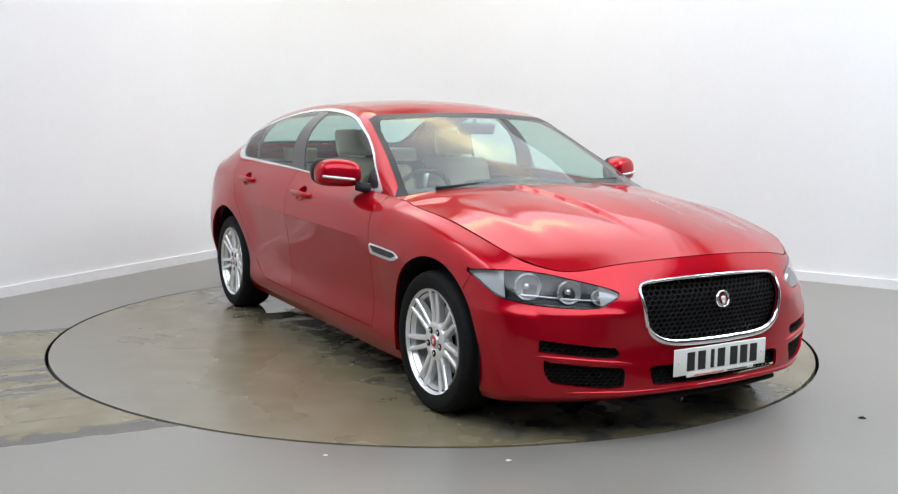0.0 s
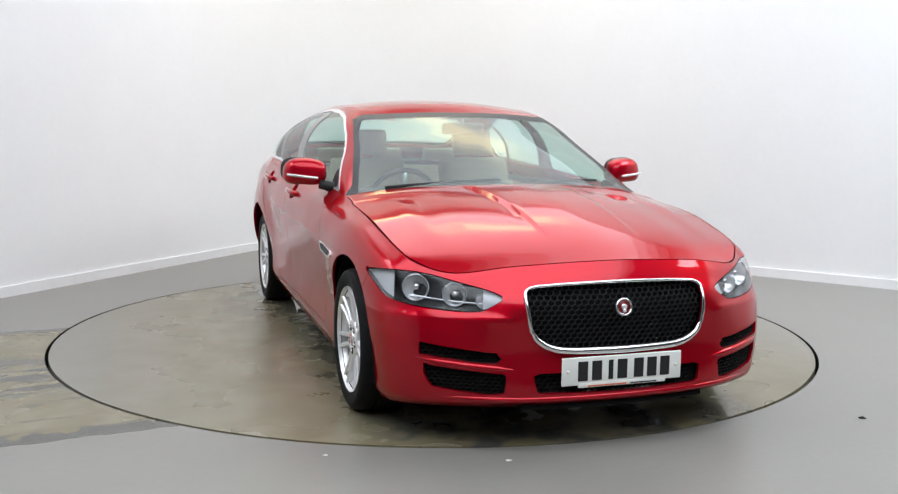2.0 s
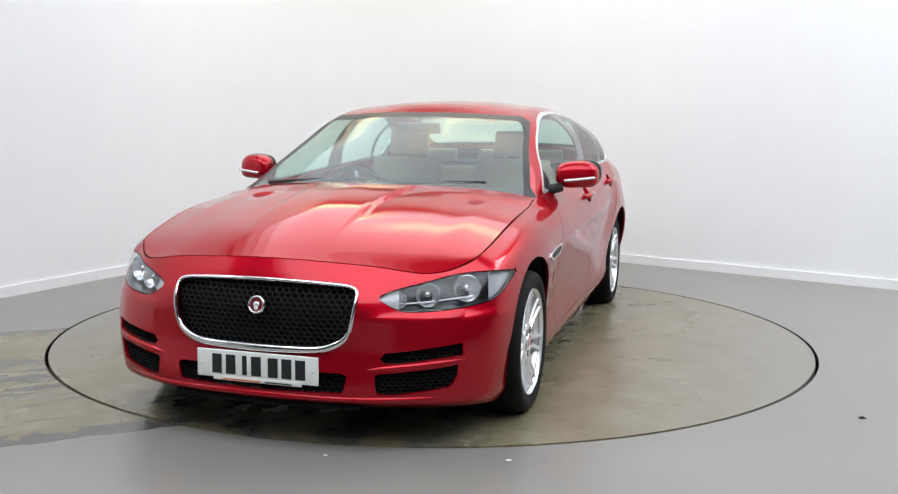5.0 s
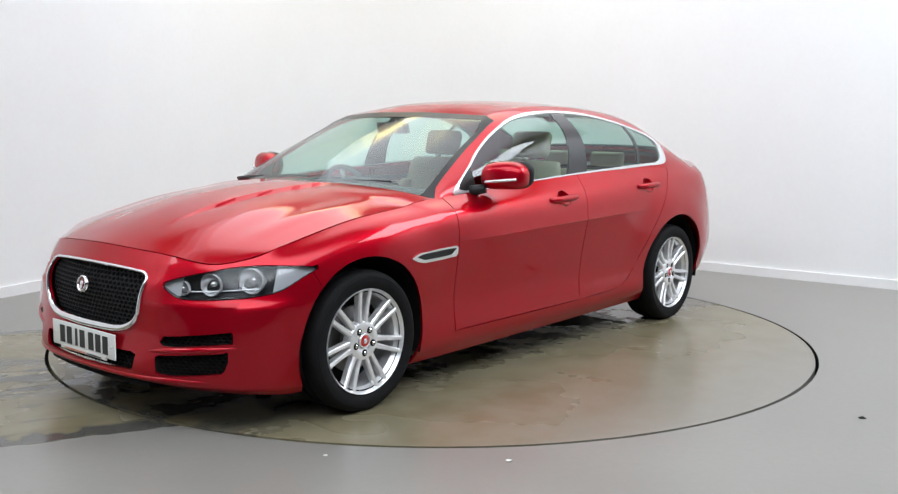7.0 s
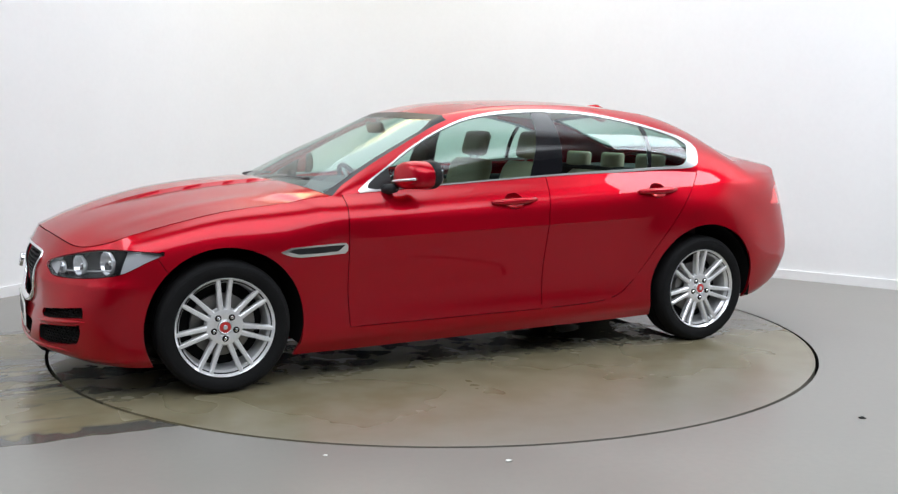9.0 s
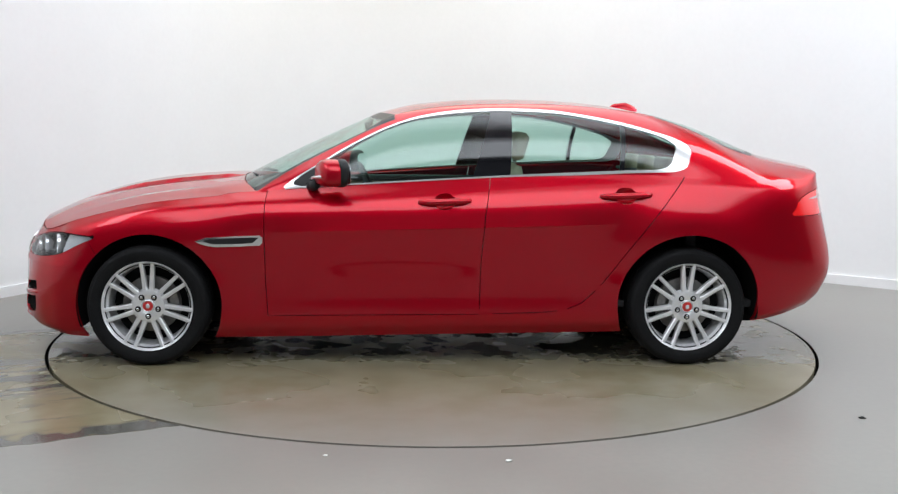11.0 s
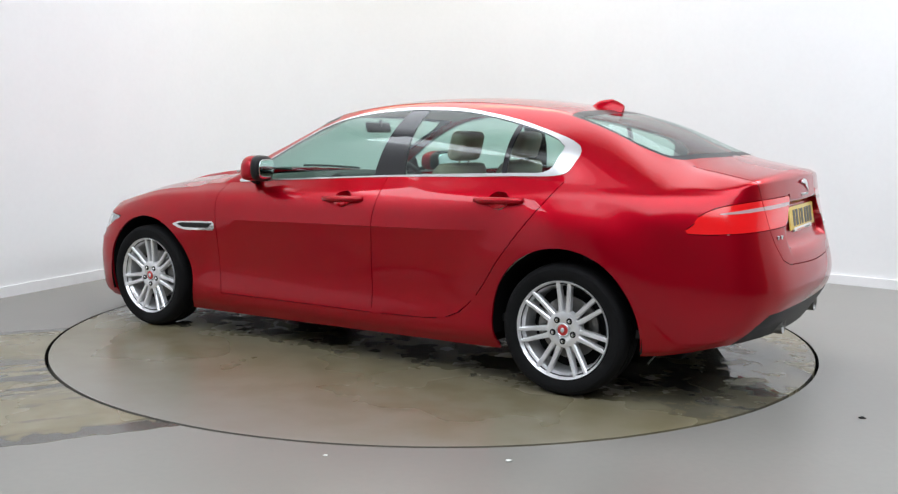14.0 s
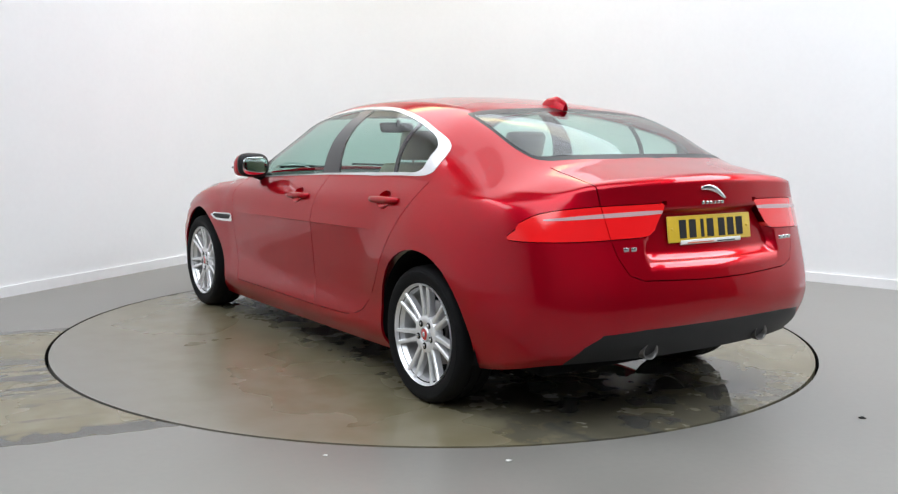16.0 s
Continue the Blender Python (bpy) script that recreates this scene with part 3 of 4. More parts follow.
FRONT_DOOR = Outline([(.806, .93), (.812, .80), (.812, .45), (.800, .264), (-.307, .274), (-.308, .52), (-.329, .79), (-.36, .99), (-.36, 1.08), (.806, 1.08)], rounded=False)
REAR_DOOR = Outline([(-.36, 1.08), (-.36, .99), (-.329, .79), (-.308, .52), (-.307, .274), (-.64, .284), (-.76, .298), (-.85, .335), (-.936, .415), (-1.0, .50), (-1.077, .612),
                     (-1.24, .818), (-1.385, 1.0), (-1.41, 1.08)], rounded=False)
WINDOW_OUT = Outline([(.735, .921), (.503, 1.087), (.358, 1.173), (.212, 1.247), (.066, 1.299), (-.084, 1.328), (-.266, 1.347), (-.45, 1.354), (-.686, 1.347), (-.862, 1.325),
                      (-1.065, 1.287), (-1.263, 1.233), (-1.374, 1.195), (-1.432, 1.153), (-1.424, 1.100), (-1.362, 1.034), (-1.066, 1.018), (-.451, .986), (.0, .958), (.40, .934)], 5)
WINDOW_IN = Outline([(.675, .944), (.494, 1.074), (.350, 1.159), (.205, 1.232), (.06, 1.284), (-.088, 1.313), (-.268, 1.332), (-.45, 1.339), (-.69, 1.332), (-.866, 1.310),
                     (-1.068, 1.270), (-1.245, 1.222), (-1.325, 1.187), (-1.349, 1.158), (-1.338, 1.118), (-1.286, 1.048), (-1.066, 1.034), (-.48, 1.005), (0, .976), (.40, .951)], 5)
SCREEN_EDGE = Outline(both([(0, 1.335), (.25, 1.332), (.585, 1.314), (.632, 1.237), (.672, 1.138), (.716, 1.05), (.757, .952), (.79, .89), (.5, .88), (0, .88)]), rounded=False)
REAR_GLASS = Outline(both([(0, 1.352), (.3, 1.344), (.53, 1.327), (.584, 1.312), (.603, 1.235), (.596, 1.140), (.56, 1.112), (.40, 1.119), (0, 1.122)]), 4)

HANDLES = ((.016, -.252, .862, .872), (-.934, -1.198, .900, .909))
(BODY, CUT, R_HEAD, R_SLOT, R_DUCT, R_INTAKE, R_GRILLE, R_TAIL, R_TAILBOOT, R_STRIP, R_STRIPBOOT, R_LID, R_DIFF, R_FDOOR, R_RDOOR, R_CHROME,
 R_FGLASS, R_PILLAR, R_DIVIDER, R_RGLASS, R_QUARTER, R_SAIL, R_SCREEN, R_FRIT, R_BACK, R_BACKFRIT, R_HOOD, R_BUMPER) = range(28)


def split_body():
    bm = body_half()
    tag, reg = bm.faces.layers.int["patch"], bm.faces.layers.int.new("region")

    def cut(fn, where, region, gap=0.0, depth=None):
        ok = lambda f: f[reg] in (BODY,) and where(f, f.calc_center_median())
        if depth is not None:
            ok = lambda f: f[reg] == depth and where(f, f.calc_center_median())
        for g in ((-gap, gap) if gap else (0.0,)):
            carve(bm, lambda c: fn(c) - g, ok)
        for f in bm.faces:
            if ok(f):
                d = fn(f.calc_center_median())
                if d < -gap:
                    f[reg] = region
                elif gap and d < gap:
                    f[reg] = CUT

    ring = lambda f: f[tag] == RING
    cut(lambda c: math.hypot(c.x - 1.410, c.z - .318) - .372, lambda f, c: ring(f) and .9 < c.x < 1.95 and c.y > .5, CUT)
    cut(lambda c: math.hypot(c.x + 1.418, c.z - .325) - .378, lambda f, c: ring(f) and -1.95 < c.x < -.9 and c.y > .5, CUT)
    cut(lambda c: HEADLAMP(c.y - c.x, c.z), lambda f, c: ring(f) and c.x > 1.5 and c.z > .48, R_HEAD, 0.0018)
    cut(lambda c: GRILLE(c.y, c.z), lambda f, c: ring(f) and c.x > 2.0 and c.y < .5, R_GRILLE)
    cut(lambda c: INTAKE(c.y, c.z), lambda f, c: ring(f) and c.x > 2.0 and c.y < .45, R_INTAKE)
    cut(lambda c: SLOT(c.y, c.z), lambda f, c: ring(f) and c.x > 1.9 and .4 < c.y < .83, R_SLOT)
    cut(lambda c: DUCT(c.y, c.z), lambda f, c: ring(f) and c.x > 1.9 and .4 < c.y < .83, R_DUCT)
    cut(lambda c: (1.72 + (c.z - .663) * .6) - c.x, lambda f, c: ring(f) and c.x > 1.45 and c.y > .3 and c.z < .67 or (ring(f) and c.x > 1.85), R_BUMPER, 0.0012)
    cut(lambda c: TAIL(c.x + c.y, c.z), lambda f, c: ring(f) and c.x < -1.8 and c.y > .2, R_TAIL, 0.0018)
    inner = [e for e in bm.edges if e.link_faces and all(f[reg] == R_TAIL for f in e.link_faces)]
    bmesh.ops.subdivide_edges(bm, edges=inner, cuts=3, use_grid_fill=True)
    cut(lambda c: STRIP(c.x + c.y, c.z), lambda f, c: c.y > .2, R_STRIP, 0.0, R_TAIL)
    cut(lambda c: LID(c.y, c.z), lambda f, c: c.x < -1.7, R_TAILBOOT, 0.0018, R_TAIL)
    cut(lambda c: LID(c.y, c.z), lambda f, c: c.x < -1.7, R_STRIPBOOT, 0.0018, R_STRIP)
    cut(lambda c: LID(c.y, c.z), lambda f, c: (ring(f) and c.x < -1.9) or f[tag] == BOOT, R_LID, 0.0020)
    cut(lambda c: DIFFUSER(c.y, c.z), lambda f, c: ring(f) and c.x < -1.9, R_DIFF)
    cut(lambda c: FRONT_DOOR(c.x, c.z), lambda f, c: ring(f) and c.y > .5 and -.6 < c.x < 1.0, R_FDOOR, 0.0020)
    cut(lambda c: REAR_DOOR(c.x, c.z), lambda f, c: ring(f) and c.y > .5 and -1.6 < c.x < 0.0, R_RDOOR, 0.0020)
    for door, (x0, x1, z0, z1) in ((R_FDOOR, HANDLES[0]), (R_RDOOR, HANDLES[1])):
        cut(lambda c: math.hypot((c.x - (x0 + x1) / 2) / 1.26, (c.z - (z0 + z1) / 2) / .96) - .0455,
            lambda f, c: abs(c.x - (x0 + x1) / 2) < .2 and c.y > .5 and abs(c.z - z0) < .2, CUT, 0.0, door)
    side = lambda f, c: f[tag] == SIDE
    cut(lambda c: WINDOW_OUT(c.x, c.z) + .009 * min(max((c.x + .15) / .3, 0), 1), side, R_CHROME)
    cut(lambda c: WINDOW_IN(c.x, c.z), side, R_RGLASS, 0.0, R_CHROME)
    post = lambda c: c.x + .268 + (c.z - .996) * .31
    cut(lambda c: -post(c), side, R_FGLASS, 0.0, R_RGLASS)
    cut(lambda c: .545 - c.x, side, R_SAIL, 0.0, R_FGLASS)
    cut(lambda c: -(c.x + .465 + .06 * (c.z - 1)), side, R_PILLAR, 0.0, R_RGLASS)
    cut(lambda c: c.x + 1.068 + (c.z - 1.03) * .1, side, R_QUARTER, 0.0, R_RGLASS)
    cut(lambda c: c.x + 1.042 + (c.z - 1.03) * .1, side, R_DIVIDER, 0.0, R_RGLASS)
    scr = lambda f, c: f[tag] == SCREEN
    cut(lambda c: SCREEN_EDGE(c.y, c.z) + .027, scr, R_SCREEN)
    cut(lambda c: SCREEN_EDGE(c.y, c.z) + .004, scr, R_FRIT)
    back = lambda f, c: f[tag] == REAR_SCREEN or (f[tag] == BOOT and c.z > 1.1)
    cut(lambda c: REAR_GLASS(c.y, c.z), back, R_BACKFRIT)
    cut(lambda c: REAR_GLASS(c.y, c.z) + .018, back, R_BACK, 0.0, R_BACKFRIT)
    patches = body_patches()
    edge = [tuple(p[:2]) for p in patches[HOOD][:, 0]] + [tuple(p[:2]) for p in patches[HOOD][-1, 1:]] + [tuple(p[:2]) for p in patches[HOOD][::-1, -1][1:]]
    plan = Outline(edge + [(a, -b) for a, b in edge[::-1] if b > 1e-6], rounded=False)
    cut(lambda c: plan(c.x, c.y) + .0055, lambda f, c: f[tag] == HOOD, R_HOOD)
    for f in bm.faces:
        if f[tag] == HOOD and f[reg] == BODY:
            f[reg] = CUT
        if f[tag] == SCREEN and f[reg] == BODY:
            f[reg] = R_FRIT
    # plate pocket pressed into the boot lid
    lid = lambda f: f[reg] == R_LID and f[tag] == RING
    for g in (0.0, -0.022):
        carve(bm, lambda c: POCKET(c.y, c.z) - g, lid)
    for v in {v for f in bm.faces if lid(f) for v in f.verts}:
        d = POCKET(v.co.y, v.co.z)
        v.co.x += 0.036 * min(max(-d / 0.022, 0), 1)
    bm.normal_update()
    return bm, reg


def panel(bm, reg, kinds, flange=0.012, push=0.0):
    """A copy of the faces of some regions, with their edges turned inwards by a flange."""
    out, at = bmesh.new(), {}
    for f in bm.faces:
        if f[reg] in kinds:
            vs = []
            for v in f.verts:
                if v not in at:
                    at[v] = out.verts.new(v.co + v.normal * push)
                vs.append(at[v])
            try:
                out.faces.new(vs)
            except ValueError:
                pass
    out.normal_update()
    if flange:
        back = {w: v for v, w in at.items()}
        rim = [e for e in out.edges if e.is_boundary and not (abs(e.verts[0].co.y) < 1e-4 and abs(e.verts[1].co.y) < 1e-4)]
        low = {}
        for e in rim:
            for w in e.verts:
                if w not in low:
                    low[w] = out.verts.new(w.co - back[w].normal * flange)
        for e in rim:
            a, b = e.verts
            l = e.link_loops[0]
            if l.vert is not a:
                a, b = b, a
            e.smooth = False
            out.faces.new((b, a, low[a], low[b]))
    return out


def mirrored(bm):
    for v in bm.verts:
        v.co.y *= -1
    bmesh.ops.reverse_faces(bm, faces=bm.faces[:])
    return bm


def whole(make):
    """Both halves of a panel in one mesh."""
    a, b = make(), mirrored(make())
    out = merge_bm(a, b)
    seam = [v for v in out.verts if abs(v.co.y) < 1e-4]
    bmesh.ops.remove_doubles(out, verts=seam, dist=2e-4)
    return out


def pane(name, bm, mat, parent, label=""):
    ob = part(name, bm, mat, parent, label)
    ob.visible_shadow = False
    return ob


def bars_along(bm, a, b, w, d, nrm):
    """A thin four-sided bar from a to b."""
    a, b, n = Vector(a), Vector(b), Vector(nrm)
    s = (b - a).cross(n).normalized() * w / 2
    q = [bm.verts.new(p + o) for p in (a, b) for o in (s, -s, -s - n * d, s - n * d)]
    for i in range(4):
        j = (i + 1) % 4
        bm.faces.new((q[i], q[4 + i], q[4 + j], q[j]))


def face_x(y, z, bvh, sign=1):
    hit = bvh.ray_cast(Vector((3.0 * sign, y, z)), Vector((-sign, 0, 0)))[0]
    return hit.x if hit else 2.0 * sign


def build_car():
    from mathutils.bvhtree import BVHTree
    car = empty("car")
    tagged(car, "glossy red metallic four-door saloon car with silver alloy wheels", "car")
    skin = body_half()
    bvh = BVHTree.FromBMesh(skin)
    bm, reg = split_body()
    P = lambda *k, fl=0.012, push=0.0: panel(bm, reg, k, fl, push)
    part("body", whole(lambda: P(BODY)), M_PAINT, car, "red metallic painted car body shell")
    part("front_bumper", whole(lambda: P(R_BUMPER)), M_PAINT, car)
    part("bonnet", whole(lambda: P(R_HOOD, fl=.02)), M_PAINT, car)
    lid = part("boot_lid", whole(lambda: P(R_LID, fl=.02)), M_PAINT, car)
    part("rear_diffuser", whole(lambda: P(R_DIFF)), M_BLACK, car, "black plastic rear diffuser")
    screen = part("windscreen_frame", whole(lambda: P(R_FRIT, fl=.006)), M_FRIT, car, "black windscreen border")
    pane("windscreen", whole(lambda: P(R_SCREEN, fl=0)), M_GLASS, screen, "green tinted windscreen glass")
    back = part("rear_window_frame", whole(lambda: P(R_BACKFRIT, fl=.006)), M_FRIT, car, "black rear window border")
    pane("rear_window", whole(lambda: P(R_BACK, fl=0)), M_GLASS, back, "green tinted rear window glass")
    for side in (1, -1):
        turn = (lambda b: b) if side > 0 else mirrored
        fdoor = part("front_door", turn(P(R_FDOOR, fl=.03)), M_PAINT, car, sharp=13)
        rdoor = part("rear_door", turn(P(R_RDOOR, fl=.03)), M_PAINT, car, sharp=13)
        pane("door_glass", turn(P(R_FGLASS, fl=0)), M_GLASS, fdoor, "green tinted side window")
        pane("door_glass", turn(P(R_RGLASS, fl=0)), M_GLASS, rdoor, "green tinted side window")
        pane("quarter_glass", turn(P(R_QUARTER, fl=0)), M_GLASS, rdoor, "small tinted quarter window")
        part("window_trim", turn(P(R_CHROME, fl=.01, push=.003)), M_SATIN, car, "bright silver window surround")
        part("pillar_trim", turn(P(R_PILLAR, fl=.01)), M_GLOSS, car, "gloss black door pillar trim")
        part("window_divider", turn(P(R_DIVIDER, fl=.01)), M_GLOSS, rdoor, "black window divider")
        part("mirror_sail", turn(P(R_SAIL, fl=.01)), M_BLACK, fdoor, "black mirror mounting panel")
        handles(fdoor, rdoor, bvh, side)
        door_mirror(fdoor, side)
        side_vent(car, bvh, side)
        headlamp(car, turn, P, bvh, side)
        tail = part("tail_lamp", turn(P(R_TAIL, fl=.015)), M_REDLAMP, car, "red tail lamp lens")
        part("lamp_strip", turn(P(R_STRIP, fl=.004, push=.001)), M_WHITELAMP, tail, "white reversing lamp strip")
        tail = part("boot_lamp", turn(P(R_TAILBOOT, fl=.015)), M_REDLAMP, lid, "red tail lamp lens")
        part("boot_lamp_strip", turn(P(R_STRIPBOOT, fl=.004, push=.001)), M_WHITELAMP, lid, "white reversing lamp strip")
        # dark recesses behind the bumper openings, with mesh
        for name, k, o in (("upper_duct", R_SLOT, SLOT), ("lower_duct", R_DUCT, DUCT)):
            duct = P(k, fl=0)
            for v in duct.verts:
                v.co += Vector((-.035, -.010, 0))
            lip = bmesh.ops.extrude_edge_only(duct, edges=[e for e in duct.edges if e.is_boundary])
            for v in lip["geom"]:
                if isinstance(v, bmesh.types.BMVert):
                    v.co += Vector((.032, .009, 0))
            bmesh.ops.recalc_face_normals(duct, faces=duct.faces[:])
            duct = part(name, turn(duct), M_DARK, car, "recessed black air duct")
            g = mesh_lattice(o, bvh, .022, .014, .020)
            part("duct_mesh", turn(g), M_DARK, duct)
        line = curve([(.425, .329), (.53, .339), (.65, .350), (.775, .363)], 5)
        blade = sweep_bm([(face_x(y, z, bvh) - .005, y, z) for y, z in line], [.004 + .009 * min(1, 4 * k / 15, 4 * (15 - k) / 15) for k in range(len(line))], 8)
        part("bumper_blade", turn(blade), M_PAINT, car)
    front_end(car, bvh, bm, reg)
    rear_end(car, lid, bvh)
    underside(car)
    cabin(car, bm, reg)
    bm.free()
    skin.free()
    return car


def mesh_lattice(outline, bvh, pitch, high, recess, w=0.0042):
    """A honeycomb of thin bars that follows the front, cut to an outline in y and z."""
    bm = bmesh.new()
    lo, hi = outline.p.min(0), outline.p.max(0)

    def at(y, z):
        x = face_x(abs(y), z, bvh) - recess
        return (x, y, z)

    nz, ny = int((hi[1] - lo[1]) / high) + 2, int((hi[0] - lo[0]) / pitch) + 2
    for i in range(nz):
        for j in range(ny):
            y, z = lo[0] + (j + 0.5 * (i % 2)) * pitch, lo[1] + i * high
            a, b = pitch * 0.5, high * 0.34
            pts = [(y - a, z - b), (y, z - 2 * b), (y + a, z - b), (y + a, z + b)]
            for p, q in zip(pts, pts[1:]):
                if outline(*p) < 0.003 and outline(*q) < 0.003:
                    bars_along(bm, at(*p), at(*q), w, 0.008, (1, 0, 0))
    bmesh.ops.recalc_face_normals(bm, faces=bm.faces[:])
    return bm


def handles(fdoor, rdoor, bvh, side):
    for door, (x0, x1, z0, z1) in ((fdoor, HANDLES[0]), (rdoor, HANDLES[1])):
        n = 14
        P = []
        for i in range(n + 1):
            t = i / n
            x, z = x0 + (x1 - x0) * t, z0 + (z1 - z0) * t
            hit = bvh.ray_cast(Vector((x, 1.5, z)), Vector((0, -1, 0)))[0]
            out = 0.034 * min(1, 4.5 * min(t + .03, 1.03 - t)) ** 0.6
            P.append((x, hit.y + out - 0.012, z))
        rad = [0.008 + 0.0105 * math.sin(math.pi * (0.12 + 0.76 * i / n)) for i in range(n + 1)]
        h = sweep_bm(P, rad, 10)
        cup = lathe_bm([(0.0, -0.026), (0.022, -0.024), (0.034, -0.016), (0.042, -0.006), (0.0465, 0.0)], 28, "y")
        xm, zm = (x0 + x1) / 2, (z0 + z1) / 2
        hit, nrm = bvh.ray_cast(Vector((xm, 1.5, zm)), Vector((0, -1, 0)))[:2]
        moved(cup, Matrix.Translation(hit + nrm * 0.0006) @ Vector((0, 1, 0)).rotation_difference(nrm).to_matrix().to_4x4() @ Matrix.Diagonal((1.26, 1, .96, 1)))
        for b in (h, cup):
            if side < 0:
                mirrored(b)
        part("door_handle", h, M_PAINT, door)
        part("handle_cup", cup, M_PAINT, door)


def ellipsoid_bm(c, r, power=2.6, nu=28, nv=16):
    """A rounded box."""
    f = lambda v: math.copysign(abs(v) ** (2 / power), v)
    P = np.zeros((nu, nv + 1, 3))
    for i in range(nu):
        for j in range(nv + 1):
            a, b = 2 * math.pi * i / nu, math.pi * (j / nv - 0.5)
            P[i, j] = (c[0] + r[0] * f(math.cos(b)) * f(math.cos(a)), c[1] + r[1] * f(math.cos(b)) * f(math.sin(a)), c[2] + r[2] * f(math.sin(b)))
    bm = bmesh.new()
    vs = [[bm.verts.new(p) for p in row] for row in P]
    for i in range(nu):
        for j in range(nv):
            bm.faces.new((vs[i][j], vs[(i + 1) % nu][j], vs[(i + 1) % nu][j + 1], vs[i][j + 1]))
    bmesh.ops.remove_doubles(bm, verts=bm.verts[:], dist=1e-5)
    bmesh.ops.recalc_face_normals(bm, faces=bm.faces[:])
    return bm


def door_mirror(door, side):
    def shape(bm):
        for v in bm.verts:
            t = (v.co.y - .86) / .19
            v.co.x -= .055 * t + .25 * (v.co.z - 1.02) * 0.35
            v.co.z += .010 * t - .06 * max(0, t - .55) ** 2
            if v.co.x < .34 - .055 * t:
                v.co.x = .34 - .055 * t + (v.co.x - .34 + .055 * t) * .12
        return bm
    top = shape(ellipsoid_bm((.392, .962, 1.018), (.066, .102, .066), 2.9, 36, 22))
    low = top.copy()
    bmesh.ops.bisect_plane(top, geom=top.verts[:] + top.edges[:] + top.faces[:], plane_co=(0, 0, .992), plane_no=(0, -.10, -1), clear_outer=True)
    bmesh.ops.bisect_plane(low, geom=low.verts[:] + low.edges[:] + low.faces[:], plane_co=(0, 0, .990), plane_no=(0, .10, 1), clear_outer=True)
    for v in low.verts:
        v.co.z -= .0015
    bmesh.ops.holes_fill(low, edges=low.edges[:], sides=200)
    bmesh.ops.holes_fill(top, edges=top.edges[:], sides=200)
    glass = ellipsoid_bm((.313, .965, 1.020), (.004, .083, .050), 3.2, 28, 12)
    for v in glass.verts:
        v.co.x -= .055 * (v.co.y - .86) / .19
    bezel = ellipsoid_bm((.345, .964, 1.017), (.031, .104, .068), 3.0, 32, 14)
    for v in bezel.verts:
        v.co.x -= .055 * (v.co.y - .86) / .19
        v.co.z += .010 * (v.co.y - .86) / .19
    strip = sweep_bm([(.457 - .02 * t - .10 * max(0, t - .35) ** 2, .885 + .172 * t, .990 + .019 * t) for t in np.linspace(0.15, .97, 12)], .0065, 8)
    arm = sweep_bm([(.47, .80, .945), (.455, .85, .952), (.435, .90, .962)], [.030, .026, .022], 10)
    for b in (top, low, bezel, glass, strip, arm):
        moved(b, Matrix.Translation((.112, -.030, -.012)) @ Matrix.Translation((.39, .86, 1.0)) @ Matrix.Scale(1.07, 4) @ Matrix.Translation((-.39, -.86, -1.0)))
    for b in (top, low, bezel, glass, strip, arm):
        if side < 0:
            mirrored(b)
    house = part("door_mirror", top, M_PAINT, door, "red door mirror cap")
    part("mirror_base", low, M_BLACK, house, "black lower mirror shell")
    part("mirror_bezel", bezel, M_BLACK, house, "black mirror bezel")
    part("mirror_face", glass, M_MIRROR, house, "mirror glass")
    part("indicator", strip, M_SATIN, house, "clear indicator strip")
    part("mirror_arm", arm, M_BLACK, house, "black mirror arm")


def side_patch(outline, bvh, lift, n=26, m=8):
    """A strip between the upper and lower edges of an outline in x and z, laid on the body's side."""
    lo, hi = outline.p.min(0), outline.p.max(0)
    P = []
    for x in np.linspace(hi[0] - .001, lo[0] + .001, n + 1):
        zs = [a[1] + (b[1] - a[1]) * (x - a[0]) / (b[0] - a[0]) for a, b in zip(outline.p, outline.q) if (a[0] - x) * (b[0] - x) < 0]
        if len(zs) < 2:
            continue
        row = []
        for z in np.linspace(min(zs), max(zs), m + 1):
            hit, nrm = bvh.ray_cast(Vector((x, 1.5, z)), Vector((0, -1, 0)))[:2]
            row.append(hit + nrm * lift)
        P.append(row)
    return grid_bm(np.array(P))


def side_vent(car, bvh, side):
    outer = Outline([(1.160, .657), (1.108, .676), (.965, .684), (.822, .690), (.820, .664), (.822, .637), (.94, .631), (1.06, .628), (1.12, .637)], 1)
    inner = Outline([(1.122, .658), (1.09, .669), (.93, .676), (.838, .678), (.872, .650), (.96, .645), (1.07, .643)], 1)
    top = side_patch(outer, bvh, .006)
    rim = [e for e in top.edges if e.is_boundary]
    r = bmesh.ops.extrude_edge_only(top, edges=rim)
    for v in r["geom"]:
        if isinstance(v, bmesh.types.BMVert):
            v.co.y -= .012
    bmesh.ops.recalc_face_normals(top, faces=top.faces[:])
    hole = side_patch(inner, bvh, .008)
    for b in (top, hole):
        if side < 0:
            mirrored(b)
        bmesh.ops.recalc_face_normals(b, faces=b.faces[:])
    v = part("side_vent", top, M_CHROME, car, "chrome wing vent surround", sharp=40)
    part("vent_slot", hole, M_BLACK, v, "dark vent slot")


